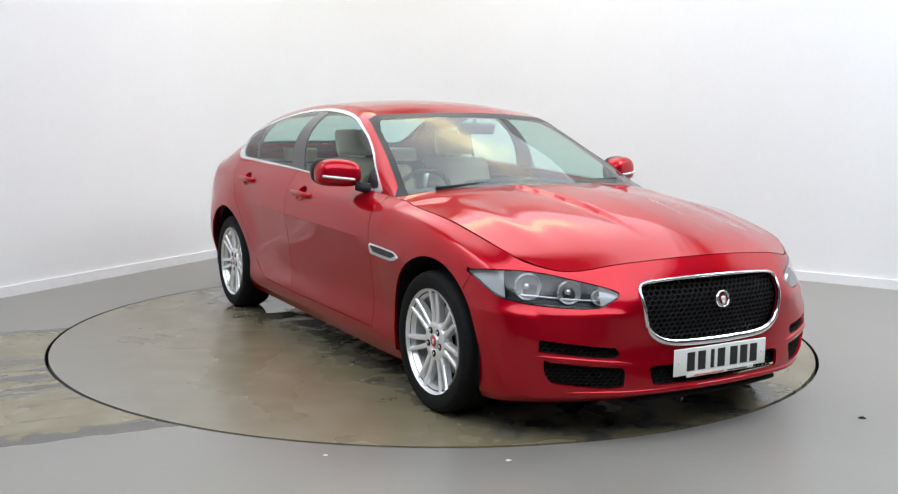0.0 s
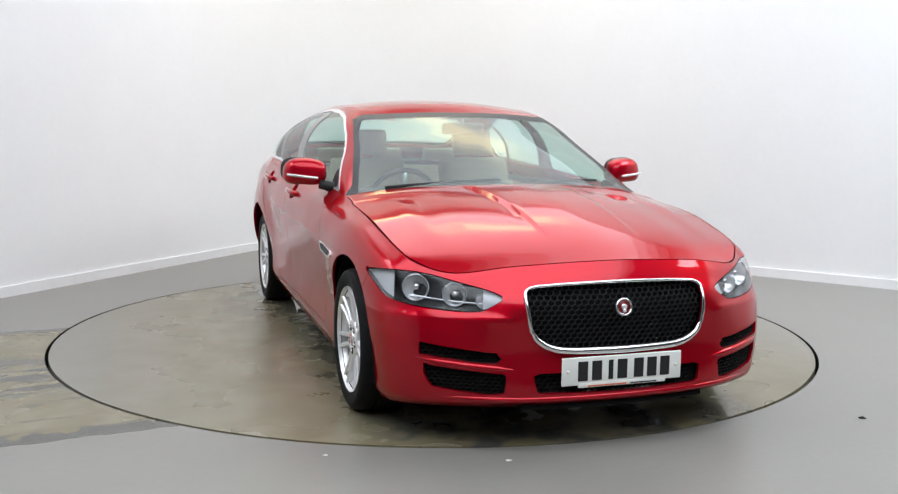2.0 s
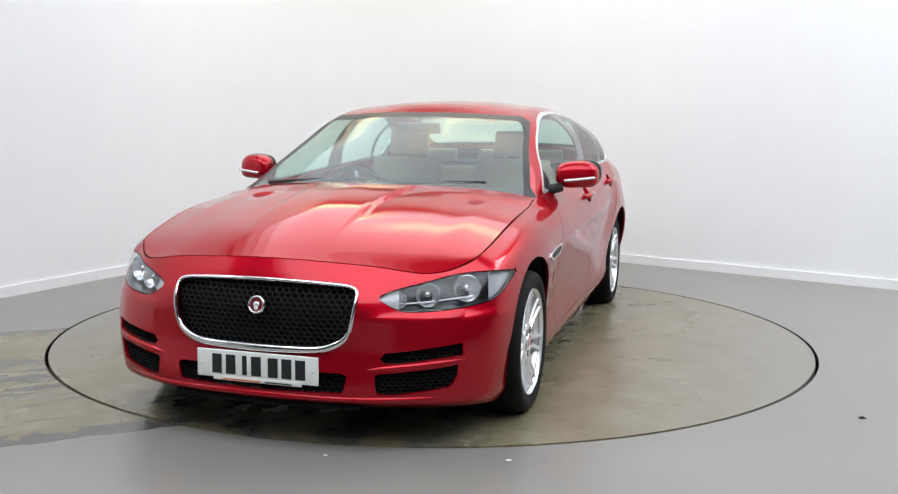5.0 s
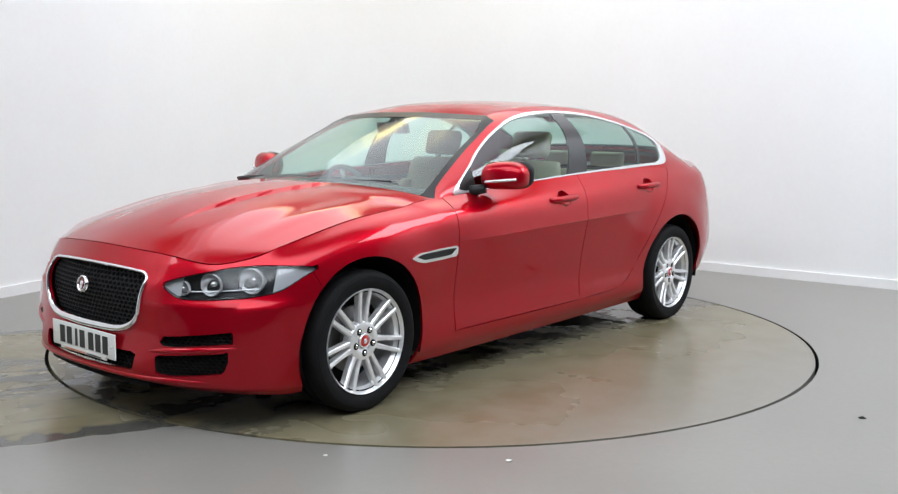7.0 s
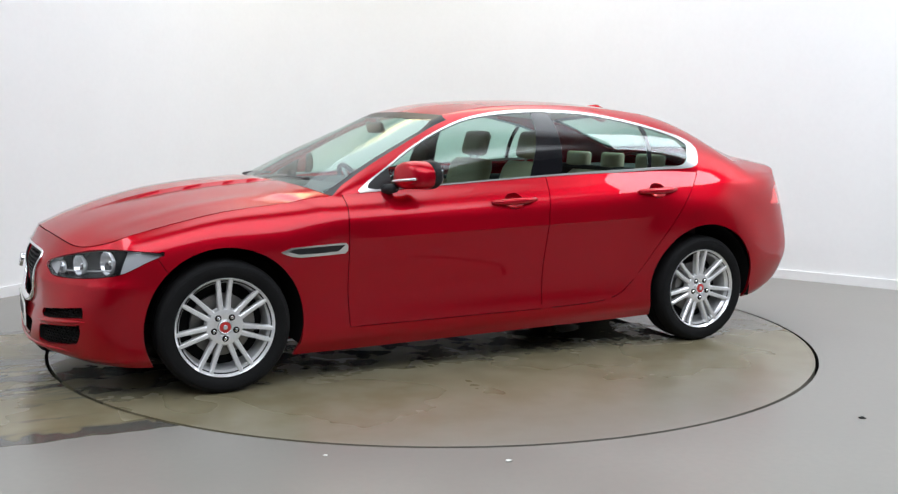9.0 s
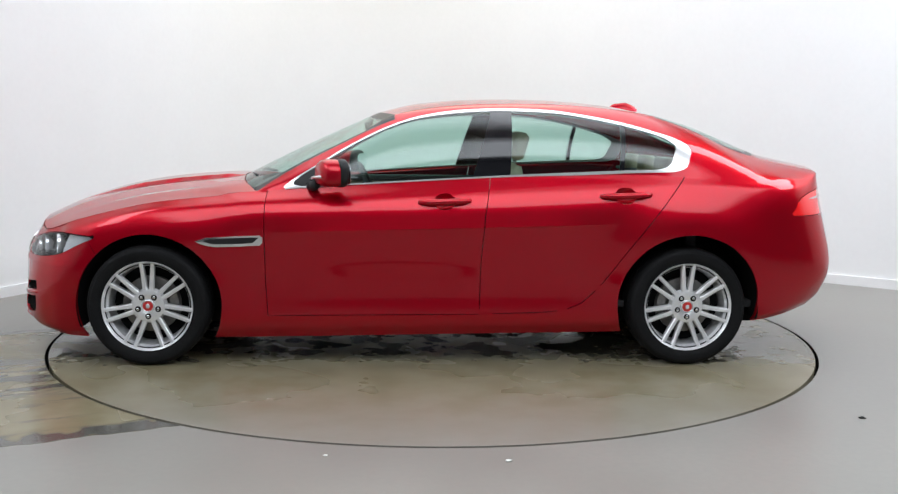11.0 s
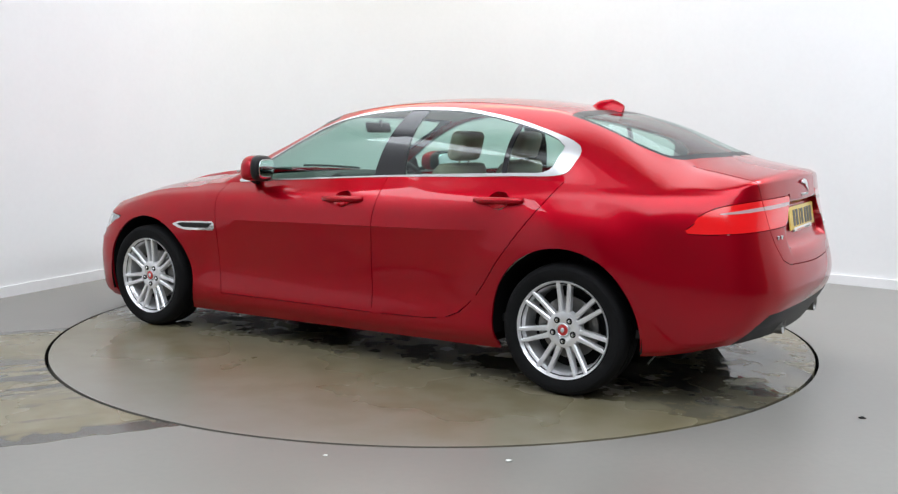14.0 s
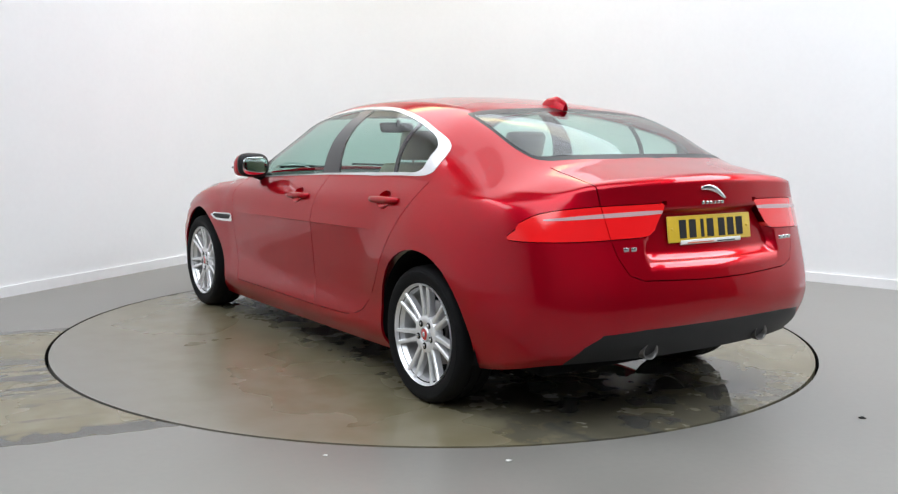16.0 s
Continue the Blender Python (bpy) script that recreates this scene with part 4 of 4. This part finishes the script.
def headlamp(car, turn, P, bvh, side):
    lens = pane("headlamp", turn(P(R_HEAD, fl=.004)), M_LENS, car, "clear headlamp lens")
    tub = P(R_HEAD, fl=0)
    for v in tub.verts:
        v.co += Vector((-.052, -.045, -.002))
    rim = [e for e in tub.edges if e.is_boundary]
    r = bmesh.ops.extrude_edge_only(tub, edges=rim)
    for v in r["geom"]:
        if isinstance(v, bmesh.types.BMVert):
            v.co += Vector((.050, .043, .001))
    bmesh.ops.recalc_face_normals(tub, faces=tub.faces[:])
    part("lamp_housing", turn(tub), M_HOUSING, lens, "dark grey lamp housing", sharp=40)

    def bowl(x, y, z, r, name, mat, depth=.03):
        b = lathe_bm([(r * 1.05, -.012), (r * 1.04, .002), (r * 1.01, .003), (r * .99, 0), (r * .86, -depth * .6), (r * .52, -depth * 1.15), (r * .30, -depth * 1.3)], 28, "x")
        moved(b, Matrix.Translation((x, y, z)) @ pose(0, 0, 0, 0, 0, 22))
        part(name, turn(b), mat, lens, "bright lamp reflector", sharp=50)
        c = ellipsoid_bm((0, 0, 0), (.016, r * .30, r * .30), 2.0, 18, 10)
        moved(c, Matrix.Translation((x - depth * .75, y - depth * .3, z)))
        part("bulb", turn(c), M_CHROME, lens)

    bowl(1.915, .748, .620, .052, "main_reflector", M_REFLECT)
    bowl(2.022, .622, .603, .046, "dip_reflector", M_REFLECT)
    bowl(2.092, .527, .586, .030, "marker_reflector", M_REFLECT, .018)
    for name, lo, hi in (("side_reflector", -1.035, -.5), ("inner_reflector", -1.9, -1.56)):
        patch = P(R_HEAD, fl=0)
        for s in (lo, hi):
            carve(patch, lambda q: q.y - q.x - s - .25 * (q.z - .62), lambda f: True)
        for f in [f for f in patch.faces if not lo < f.calc_center_median().y - f.calc_center_median().x - .25 * (f.calc_center_median().z - .62) < hi]:
            patch.faces.remove(f)
        for v in [v for v in patch.verts if not v.link_faces]:
            patch.verts.remove(v)
        for v in patch.verts:
            v.co += Vector((-.020, -.018, 0))
        part(name, turn(patch), M_PALE, lens, "pale grey lamp reflector")
    glow = sweep_bm([(2.09 - .20 * t, .515 + .25 * t, .572 - .004 * t + .02 * t * t) for t in np.linspace(0, 1, 10)], .004, 6)
    part("light_bar", turn(glow), M_REFLECT, lens)


def front_end(car, bvh, bm, reg):
    # radiator grille: chrome surround, honeycomb, dark backing, round badge
    ring = [(face_x(abs(y), z, bvh) + .004, y, z) for y, z in even(np.vstack([GRILLE.p, GRILLE.p[:1]]), 150)[:-1]]
    zs = np.array([p[2] for p in ring])
    rads = [0.007 + 0.009 * max(0, min(1, (.47 - z) / .08)) + .002 * max(0, min(1, (.56 - z) / .1)) for z in zs]
    frame_ = part("grille_surround", sweep_bm(ring, rads, 10, closed=True), M_CHROME, car, "polished chrome grille surround")
    part("grille_mesh", mesh_lattice(GRILLE, bvh, .027, .0185, .026, .0036), M_BLACK, frame_, "black honeycomb grille mesh", smooth=False)
    for k, name, owner in ((R_GRILLE, "grille_backing", frame_), (R_INTAKE, "lower_intake", car)):
        def back():
            b = panel(bm, reg, (k,), 0)
            for v in b.verts:
                v.co.x -= .045
            return b
        o = part(name, whole(back), M_DARK, owner, "dark recess behind the grille")
    part("intake_mesh", mesh_lattice(INTAKE, bvh, .026, .016, .025), M_DARK, o, smooth=False)
    bx = face_x(0, .562, bvh)
    tilt = pose(0, 0, 0, 0, -12, 0)
    badge = lathe_bm([(0, .012), (.026, .011), (.028, .010)], 32, "x")
    part("badge", moved(badge, Matrix.Translation((bx - .003, 0, .562)) @ tilt), M_BADGE, frame_, "round dark red badge")
    b = lathe_bm([(.027, .006), (.028, .015), (.032, .017), (.036, .013), (.037, .0)], 40, "x")
    part("badge_ring", moved(b, Matrix.Translation((bx - .003, 0, .562)) @ tilt), M_CHROME, frame_, "silver badge ring")
    b = merge_bm(moved(ellipsoid_bm((0, 0, .004), (.004, .013, .011), 2.2, 16, 8), Matrix.Identity(4)), ellipsoid_bm((0, 0, -.011), (.004, .008, .008), 2.2, 16, 8))
    part("badge_emblem", moved(b, Matrix.Translation((bx + .010, 0, .562)) @ tilt), M_SATIN, frame_, "plain silver emblem shape")
    plate(car, (2.244, 0, .3215), pose(0, 0, 0, 90, 0, 90), M_PLATE, "white front number plate with dark bars", True)
    # splitter under the bumper
    P = []
    for i in range(41):
        y = -.40 + .80 * i / 40
        x = 2.205 - .22 * y * y
        P.append([(x - .10, y, .150), (x - .01, y, .160), (x + .012, y, .172), (x + .010, y, .186), (x - .03, y, .196)])
    b = grid_bm(np.array(P))
    bmesh.ops.recalc_face_normals(b, faces=b.faces[:])
    part("front_splitter", b, M_DARK, car, "black plastic splitter lip")
    chin = [(face_x(abs(y), .216, bvh) - .004, y, .216) for y in np.linspace(-.70, .70, 45)]
    part("chin_lip", sweep_bm(chin, [.003 + .009 * min(1, 8 * k / 44, 8 * (44 - k) / 44) for k in range(45)], 8), M_PAINT, car)
    # scuttle and wipers
    P = []
    for i in range(31):
        y = -.66 + 1.32 * i / 30
        x = 1.015 - .16 * y * y - .15 * max(0, abs(y) - .5)
        z = .960 - .03 * y * y
        P.append([(x + .01, y, z - .05), (x - .03, y, z - .022), (x - .10, y, z - .005)])
    part("scuttle", grid_bm(np.array(P)), M_BLACK, car, "black scuttle panel")
    for y0, y1 in ((-.62, -.02), (.05, .55)):
        pts = []
        for t in np.linspace(0, 1, 14):
            y = y0 + (y1 - y0) * t
            pts.append((.985 - .15 * y * y - .055 * t + .012, y, .966 - .035 * y * y + .028 * t * (1 - .2 * t)))
        part("wiper", sweep_bm(pts, .0085, 6), M_BLACK, car, "black wiper blade")


def plate(car, at, turn, mat, label, dealer):
    """A number plate: a flat rounded board with plain bars in place of its characters."""
    m = Matrix.Translation(at) @ turn
    board = part("number_plate", moved(box_bm(-.26, .26, -.0555, .0555, -.004, .004, .004), m), mat, car, label)
    for x in (-.172, -.112, -.052, -.002, .070, .128, .186):
        w = .020 if abs(x + .052) < .01 else .042
        part("plate_bar", moved(box_bm(x - w / 2, x + w / 2, -.0385, .0385, .004, .0052), m), M_INK, board, smooth=False)
    if dealer:
        strip = part("plate_strip", moved(box_bm(-.19, .19, -.066, -.046, -.003, .0049, .003), m), M_PLATE, board, "white dealer strip")
        part("plate_print", moved(box_bm(-.150, .015, -.062, -.057, .0049, .0058), m), M_ORANGE, board, smooth=False)
        part("plate_print", moved(box_bm(.035, .150, -.062, -.057, .0049, .0058), m), M_INK, board, smooth=False)
    for x in (-.236, .236):
        part("plate_screw", moved(lathe_bm([(0, .007), (.006, .006), (.007, .004)], 12, "z"), m @ Matrix.Translation((x, 0, 0))), mat, board)


def rear_end(car, lid, bvh):
    plate(lid, (-2.272, 0, .838), pose(0, 0, 0, 90, 0, -90) @ pose(0, 0, 0, -9, 0, 0), M_YELLOW, "yellow rear number plate with dark bars", True)
    x = face_x(0, .99, bvh, -1)
    # leaping emblem and word mark as plain silver shapes
    pts = [(x - .006, .075 - .155 * t, 1.006 - .045 * t + .020 * math.sin(math.pi * t)) for t in np.linspace(0, 1, 14)]
    part("emblem", sweep_bm(pts, [.003 + .011 * math.sin(math.pi * (.1 + .8 * i / 13)) for i in range(14)], 8, flat=(1, 0, 0)), M_CHROME, lid, "plain silver emblem shape")
    for i in range(6):
        y = .062 - .024 * i
        part("badge_bar", box_bm(face_x(abs(y), .945, bvh, -1) - .004, face_x(abs(y), .945, bvh, -1) + .003, y - .008, y + .008, .939, .952, .0015), M_CHROME, lid, "plain silver bar")
    for y0, n in ((.505, 2), (-.455, 3)):
        for i in range(n):
            y = y0 - .036 * i
            fx = face_x(abs(y), .772, bvh, -1)
            part("badge_bar", box_bm(fx - .004, fx + .003, y - .014, y + .014, .764, .781, .002), M_CHROME, lid, "plain silver bar")
    for s in (1, -1):
        tip = lathe_bm([(.034, -.02), (.036, -.02), (.038, .0), (.038, .10), (.030, .10), (.030, -.015), (.034, -.02)], 28, "x")
        moved(tip, Matrix.Translation((-2.275, s * .352, .345)) @ pose(0, 0, 0, 0, -3, 0) @ Matrix.Diagonal((1, 1.15, 1, 1)))
        t = part("exhaust_tip", tip, M_DISC, car, "chrome exhaust tip", sharp=50)
        part("exhaust_bore", moved(lathe_bm([(0, 0), (.031, 0)], 20, "x"), Matrix.Translation((-2.260, s * .352, .345))), M_DARK, t)
    # shark fin aerial
    P = []
    for i in range(15):
        t = i / 14
        xx = -1.125 - .185 * t
        h = .074 * min(1, t / .62) ** 0.8 if t < .9 else .074 - .008 * (t - .9) / .1
        w = .032 * math.sin(math.pi * min(1, .12 + t * .62)) + .004
        base = 1.372 - .16 * max(0, t - .2) * .5
        P.append([(xx - .02 * k, w * math.cos(a) * (1 - .72 * k), base - .012 + (h + .012) * k) for a, k in
                  [(0, 0), (0, .25), (0, .5), (0, .75), (0.9, .97), (1.57, 1), (2.24, .97), (math.pi, .75), (math.pi, .5), (math.pi, .25), (math.pi, 0)]])
    b = grid_bm(np.array(P))
    for row in (0, len(P) - 1):
        b.verts.ensure_lookup_table()
        b.faces.new([b.verts[row * 11 + j] for j in range(11)])
    bmesh.ops.recalc_face_normals(b, faces=b.faces[:])
    part("roof_aerial", b, M_PAINT, car, "red shark fin aerial", sharp=60)


def underside(car):
    b = merge_bm(box_bm(-1.9, 2.02, -.60, .60, .175, .30, .02), box_bm(-.98, .97, -.835, .835, .17, .29, .02), box_bm(1.05, 1.86, -.58, .58, .28, .60, .02),
                 box_bm(-2.12, -1.45, -.58, .58, .28, .62, .02), box_bm(1.80, 1.98, -.68, .68, .18, .50, .02), box_bm(-2.12, -1.84, -.62, .62, .33, .60, .02))
    part("underbody", b, M_DARK, car, "dark underbody", smooth=False)
    for sx, r in ((1.410, .374), (-1.418, .387)):
        for s in (1, -1):
            prof = [(0.0, .50 * s), (r - .02, .50 * s), (r, .52 * s), (r, .895 * s)]
            w = lathe_bm(prof, 48, "y")
            moved(w, Matrix.Translation((sx, 0, .32)))
            bmesh.ops.bisect_plane(w, geom=w.verts[:] + w.edges[:] + w.faces[:], plane_co=(0, 0, .20 if sx > 0 else .245), plane_no=(0, 0, -1), clear_outer=True)
            part("wheel_arch_liner", w, M_DARK, car, "black wheel arch liner", sharp=40)


def build_wheel(car, x, y, turn):
    s = 1 if y > 0 else -1
    m = Matrix.Translation((x, s * .018, .3135)) @ (pose(0, 0, 0) if s > 0 else pose(0, 0, 0, 0, 0, 180)) @ pose(0, 0, 0, 0, turn, 0)
    R = .3155
    tyre_profile = [(.216, .705), (.235, .700), (.283, .694), (.302, .702), (.312, .722), (R, .750), (R, .772), (.3100, .773), (.3100, .781), (R, .782), (R, .822), (.3100, .823), (.3100, .831),
                    (R, .832), (R, .856), (.312, .882), (.304, .899), (.295, .905), (.291, .906), (.289, .9085), (.280, .9095), (.262, .908), (.246, .902), (.236, .896), (.2335, .888), (.216, .886)]
    rim_profile = [(.2085, .855), (.214, .862), (.2195, .874), (.2245, .884), (.2290, .8905), (.2330, .895), (.2345, .892), (.2340, .885)]
    wheel_bms, spokes = [lathe_bm(rim_profile, 72, "y")], []
    # seven pairs of spokes
    for k in range(7):
        for d in (-1, 1):
            a = math.pi / 2 + 2 * math.pi * k / 7
            P = []
            for t in np.linspace(0, 1, 9):
                r = .060 + .1655 * t
                off = d * (.0140 + .0155 * t)
                half = .0112 - .0008 * t + .003 * (1 - t) ** 3
                yc = .872 + .016 * t - .010 * math.sin(math.pi * t) * .4
                row = []
                for q, h in ((-1, -.034), (-1, -.006), (-.55, 0.0), (.55, 0.0), (1, -.006), (1, -.034)):
                    tx, rz = off + q * half, r
                    row.append((rz * math.cos(a) - tx * math.sin(a), yc + h, rz * math.sin(a) + tx * math.cos(a)))
                P.append(row)
            b = grid_bm(np.array(P))
            bmesh.ops.recalc_face_normals(b, faces=b.faces[:])
            if sum(f.normal.y for f in b.faces) < 0:
                bmesh.ops.reverse_faces(b, faces=b.faces[:])
            spokes.append(b)
    wheel_bms.append(lathe_bm([(.033, .868), (.040, .874), (.070, .8765), (.083, .873), (.090, .862), (.092, .835)], 56, "y"))
    rim = part("wheel", moved(merge_bm(*wheel_bms), m), M_ALLOY, car, "silver alloy wheel with seven paired spokes", sharp=38)
    for b in spokes:
        part("spoke", moved(b, m), M_ALLOY, rim, sharp=38)
    part("tyre", moved(lathe_bm(tyre_profile, 96, "y"), m @ Matrix.Translation((0, -.008, 0))), M_RUBBER, rim, "black rubber tyre", sharp=35)
    part("hub_cap", moved(lathe_bm([(0, .882), (.022, .8805), (.027, .878)], 28, "y"), m), M_CAP, rim, "red centre cap")
    part("cap_ring", moved(lathe_bm([(.026, .877), (.028, .881), (.032, .880), (.034, .870)], 28, "y"), m), M_SATIN, rim)
    part("cap_emblem", moved(ellipsoid_bm((0, .882, 0), (.010, .002, .012), 2.2, 14, 8), m), M_SATIN, rim)
    for k in range(5):
        a = -math.pi / 2 + 2 * math.pi * k / 5
        c = Matrix.Translation((.0545 * math.cos(a), 0, .0545 * math.sin(a)))
        # Flat dark disc paints the shade of a recess round each nut.
        part("nut_recess_shade", moved(lathe_bm([(0, .8768), (.0150, .8768), (.0160, .874)], 16, "y"), m @ c), M_DARK, rim)
        part("wheel_nut", moved(lathe_bm([(0, .8825), (.0050, .8815), (.0085, .879), (.0085, .870)], 6, "y"), m @ c), M_CHROME, rim, smooth=False)
    part("brake_disc", moved(lathe_bm([(.05, .80), (.07, .806), (.075, .80), (.148, .80), (.148, .776), (.05, .776)], 48, "y"), m), M_DISC, rim, "steel brake disc", sharp=40)
    part("wheel_barrel", moved(lathe_bm([(.200, .71), (.203, .80), (.2086, .8555)], 64, "y"), m), M_BARREL, rim, "grey wheel barrel")
    part("wheel_back", moved(lathe_bm([(0, .765), (.199, .765)], 32, "y"), m), M_DARK, rim, smooth=False)
    P = [[(r * math.cos(a), yy, r * math.sin(a)) for r, yy in ((.095, .80), (.095, .822), (.110, .828), (.150, .828), (.158, .80))] for a in np.linspace(-.45, .45, 9)]
    cal = moved(grid_bm(np.array(P)), Matrix.Translation((x, s * .018, .3135)) @ (pose(0, 0, 0) if s > 0 else pose(0, 0, 0, 0, 0, 180)) @ pose(0, 0, 0, 0, 0 if (x > 0) == (s < 0) else 180, 0))
    bmesh.ops.recalc_face_normals(cal, faces=cal.faces[:])
    part("brake_caliper", cal, M_DISC, rim, "grey brake caliper", sharp=40)


# ---------------------------------------------------------------- cabin
def soft_box(pts, halfwidth, thick, power=3.2, n=14):
    """A cushion along a side profile of (x, z) points: width across y, thickness across the profile."""
    c = curve([(a, 0, b) for a, b in pts], 5)
    P = []
    for i, p in enumerate(c):
        d = c[min(i + 1, len(c) - 1)] - c[max(i - 1, 0)]
        nrm = np.array((-d[2], 0, d[0])) / np.linalg.norm(d)
        t = i / (len(c) - 1)
        e = min(1, 6 * min(t, 1 - t) + .25) ** .5
        row = []
        for k in range(n):
            a = 2 * math.pi * k / n
            f = lambda v: math.copysign(abs(v) ** (2 / power), v)
            row.append(p + np.array((0, halfwidth * f(math.cos(a)) * (.9 + .1 * e), 0)) + nrm * thick * f(math.sin(a)) * e)
        row.append(row[0])
        P.append(row)
    b = grid_bm(np.array(P))
    bmesh.ops.remove_doubles(b, verts=b.verts[:], dist=1e-5)
    bmesh.ops.holes_fill(b, edges=b.edges[:], sides=40)
    bmesh.ops.recalc_face_normals(b, faces=b.faces[:])
    return b


def cabin(car, bm, reg):
    part("cabin_floor", box_bm(-1.9, .95, -.78, .78, .29, .33, .01), M_TRIM, car, "dark cabin carpet", smooth=False)
    part("bulkhead", box_bm(.93, .97, -.76, .76, .30, .90, .01), M_TRIM, car, smooth=False)
    part("rear_bulkhead", box_bm(-1.50, -1.44, -.74, .74, .30, .98, .01), M_TRIM, car, smooth=False)
    part("parcel_shelf", box_bm(-1.93, -1.36, -.66, .66, .985, 1.005, .008), M_TRIM, car, "dark parcel shelf", smooth=False)
    for s in (1, -1):
        part("door_card", box_bm(-.99, .72, min(s * .745, s * .80), max(s * .745, s * .80), .33, .885, .012), M_LEATHER, car, "beige door lining", smooth=False)
        part("door_card_top", box_bm(-1.30, .72, min(s * .72, s * .775), max(s * .72, s * .775), .885, .925, .015), M_TRIM, car, smooth=False)
    # headliner below the roof skin
    roof = body_patches()[ROOF]
    keep = roof[:-2, 1:-1] - np.array((0, 0, .040))
    half = grid_bm(keep)
    other = mirrored(half.copy())
    liner = merge_bm(half, other)
    bmesh.ops.remove_doubles(liner, verts=liner.verts[:], dist=2e-4)
    part("headliner", liner, M_LINER, car, "pale cream headliner")
    dash = soft_box([(.99, .86), (.86, .915), (.66, .905), (.52, .86), (.44, .76), (.46, .60)], .755, .035)
    dash = part("dashboard", dash, M_TRIM, car, "dark soft-touch dashboard")
    part("binnacle", soft_box([(.62, .90), (.52, .945), (.43, .93)], .17, .02), M_TRIM, dash)
    wheel_m = Matrix.Translation((.30, -.36, .845)) @ pose(0, 0, 0, 0, -64, 0)
    circle = [(.185 * math.cos(a), .185 * math.sin(a), 0) for a in np.linspace(0, 2 * math.pi, 41)[:-1]]
    sw = part("steering_wheel", moved(sweep_bm(circle, .0155, 8, closed=True), wheel_m), M_TRIM, car, "dark leather steering wheel")
    part("steering_hub", moved(ellipsoid_bm((0, 0, -.02), (.075, .07, .03), 2.4, 18, 10), wheel_m), M_TRIM, sw)
    for a in (0, 180, 270):
        c, s_ = math.cos(radians(a + 90)), math.sin(radians(a + 90))
        part("steering_spoke", moved(sweep_bm([(.05 * c, .05 * s_, -.015), (.18 * c, .18 * s_, 0)], .014, 6), wheel_m), M_SATIN, sw)
    mir = part("interior_mirror", soft_box([(.30, 1.215), (.31, 1.245), (.32, 1.275)], .125, .016), M_TRIM, car, "interior rear view mirror")
    part("mirror_stem", sweep_bm([(.30, 0, 1.25), (.29, 0, 1.295)], .012, 8), M_TRIM, mir)
    for y in (.36, -.36):
        move = Matrix.Translation((0, y, 0))
        seat = part("front_seat", moved(soft_box([(.22, .50), (.0, .475), (-.22, .455), (-.36, .46)], .255, .075), move), M_LEATHER, car, "beige leather front seat")
        part("seat_back", moved(soft_box([(-.33, .45), (-.39, .62), (-.45, .80), (-.50, .95), (-.535, 1.045)], .245, .062), move), M_LEATHER, seat)
        for k in (-1, 1):
            part("side_bolster", moved(soft_box([(-.27, .52), (-.335, .66), (-.395, .80), (-.43, .90)], .042, .060), move @ Matrix.Translation((0, k * .205, 0))), M_LEATHER, seat)
            part("headrest_post", moved(sweep_bm([(-.53, k * .05, 1.02), (-.55, k * .05, 1.10)], .007, 6), move), M_CHROME, seat)
        part("headrest", moved(soft_box([(-.535, 1.075), (-.555, 1.15), (-.575, 1.225)], .135, .050), move), M_LEATHER, seat)
        part("seat_base", moved(box_bm(-.36, .18, -.20, .20, .32, .42, .02), move), M_TRIM, seat, smooth=False)
    bench = part("rear_bench", soft_box([(-.70, .52), (-.92, .50), (-1.12, .485), (-1.22, .49)], .48, .07), M_LEATHER, car, "beige leather rear bench")
    part("bench_back", soft_box([(-1.18, .50), (-1.25, .66), (-1.32, .82), (-1.38, .965)], .48, .055), M_LEATHER, bench)
    for y, w in ((.40, .125), (0, .105), (-.40, .125)):
        part("rear_headrest", moved(soft_box([(-1.395, .985), (-1.40, 1.04), (-1.405, 1.095)], w, .042), Matrix.Translation((0, y, 0))), M_LEATHER, bench)
    part("centre_console", box_bm(-.45, .48, -.10, .10, .32, .60, .03), M_TRIM, car)


build_room()
TABLE = build_turntable()
build_debris()
CAR = build_car()
for wx in (1.4175, -1.4175):
    for wy in (1, -1):
        build_wheel(CAR, wx, wy, 0)


# ---------------------------------------------------------------- what moves
AXIS = (-0.1033, -0.0306)
TURNS = ((0.0, -60.45), (0.5, -61.07), (1.0, -63.23), (1.5, -66.86), (2.0, -72.45), (2.5, -78.3), (3.0, -84.27),
         (3.5, -90.13), (4.0, -96.05), (4.5, -101.9), (7.0, -131.2), (7.5, -137.05), (8.0, -142.9), (8.5, -148.65),
         (9.0, -154.5), (11.5, -183.75), (12.0, -189.6), (12.5, -195.45), (13.0, -201.3), (13.5, -207.1),
         (14.0, -212.9), (14.5, -218.7), (15.0, -224.55), (15.5, -230.4), (16.0, -236.45))


def motions():
    shift = Matrix.Translation((-AXIS[0], -AXIS[1], 0))
    walk(CAR, [(t, pose(0, 0, 0, 0, 0, a) @ shift) for t, a in TURNS])
    walk(TABLE, [(t, pose(0, 0, 0, 0, 0, a)) for t, a in TURNS])


motions()
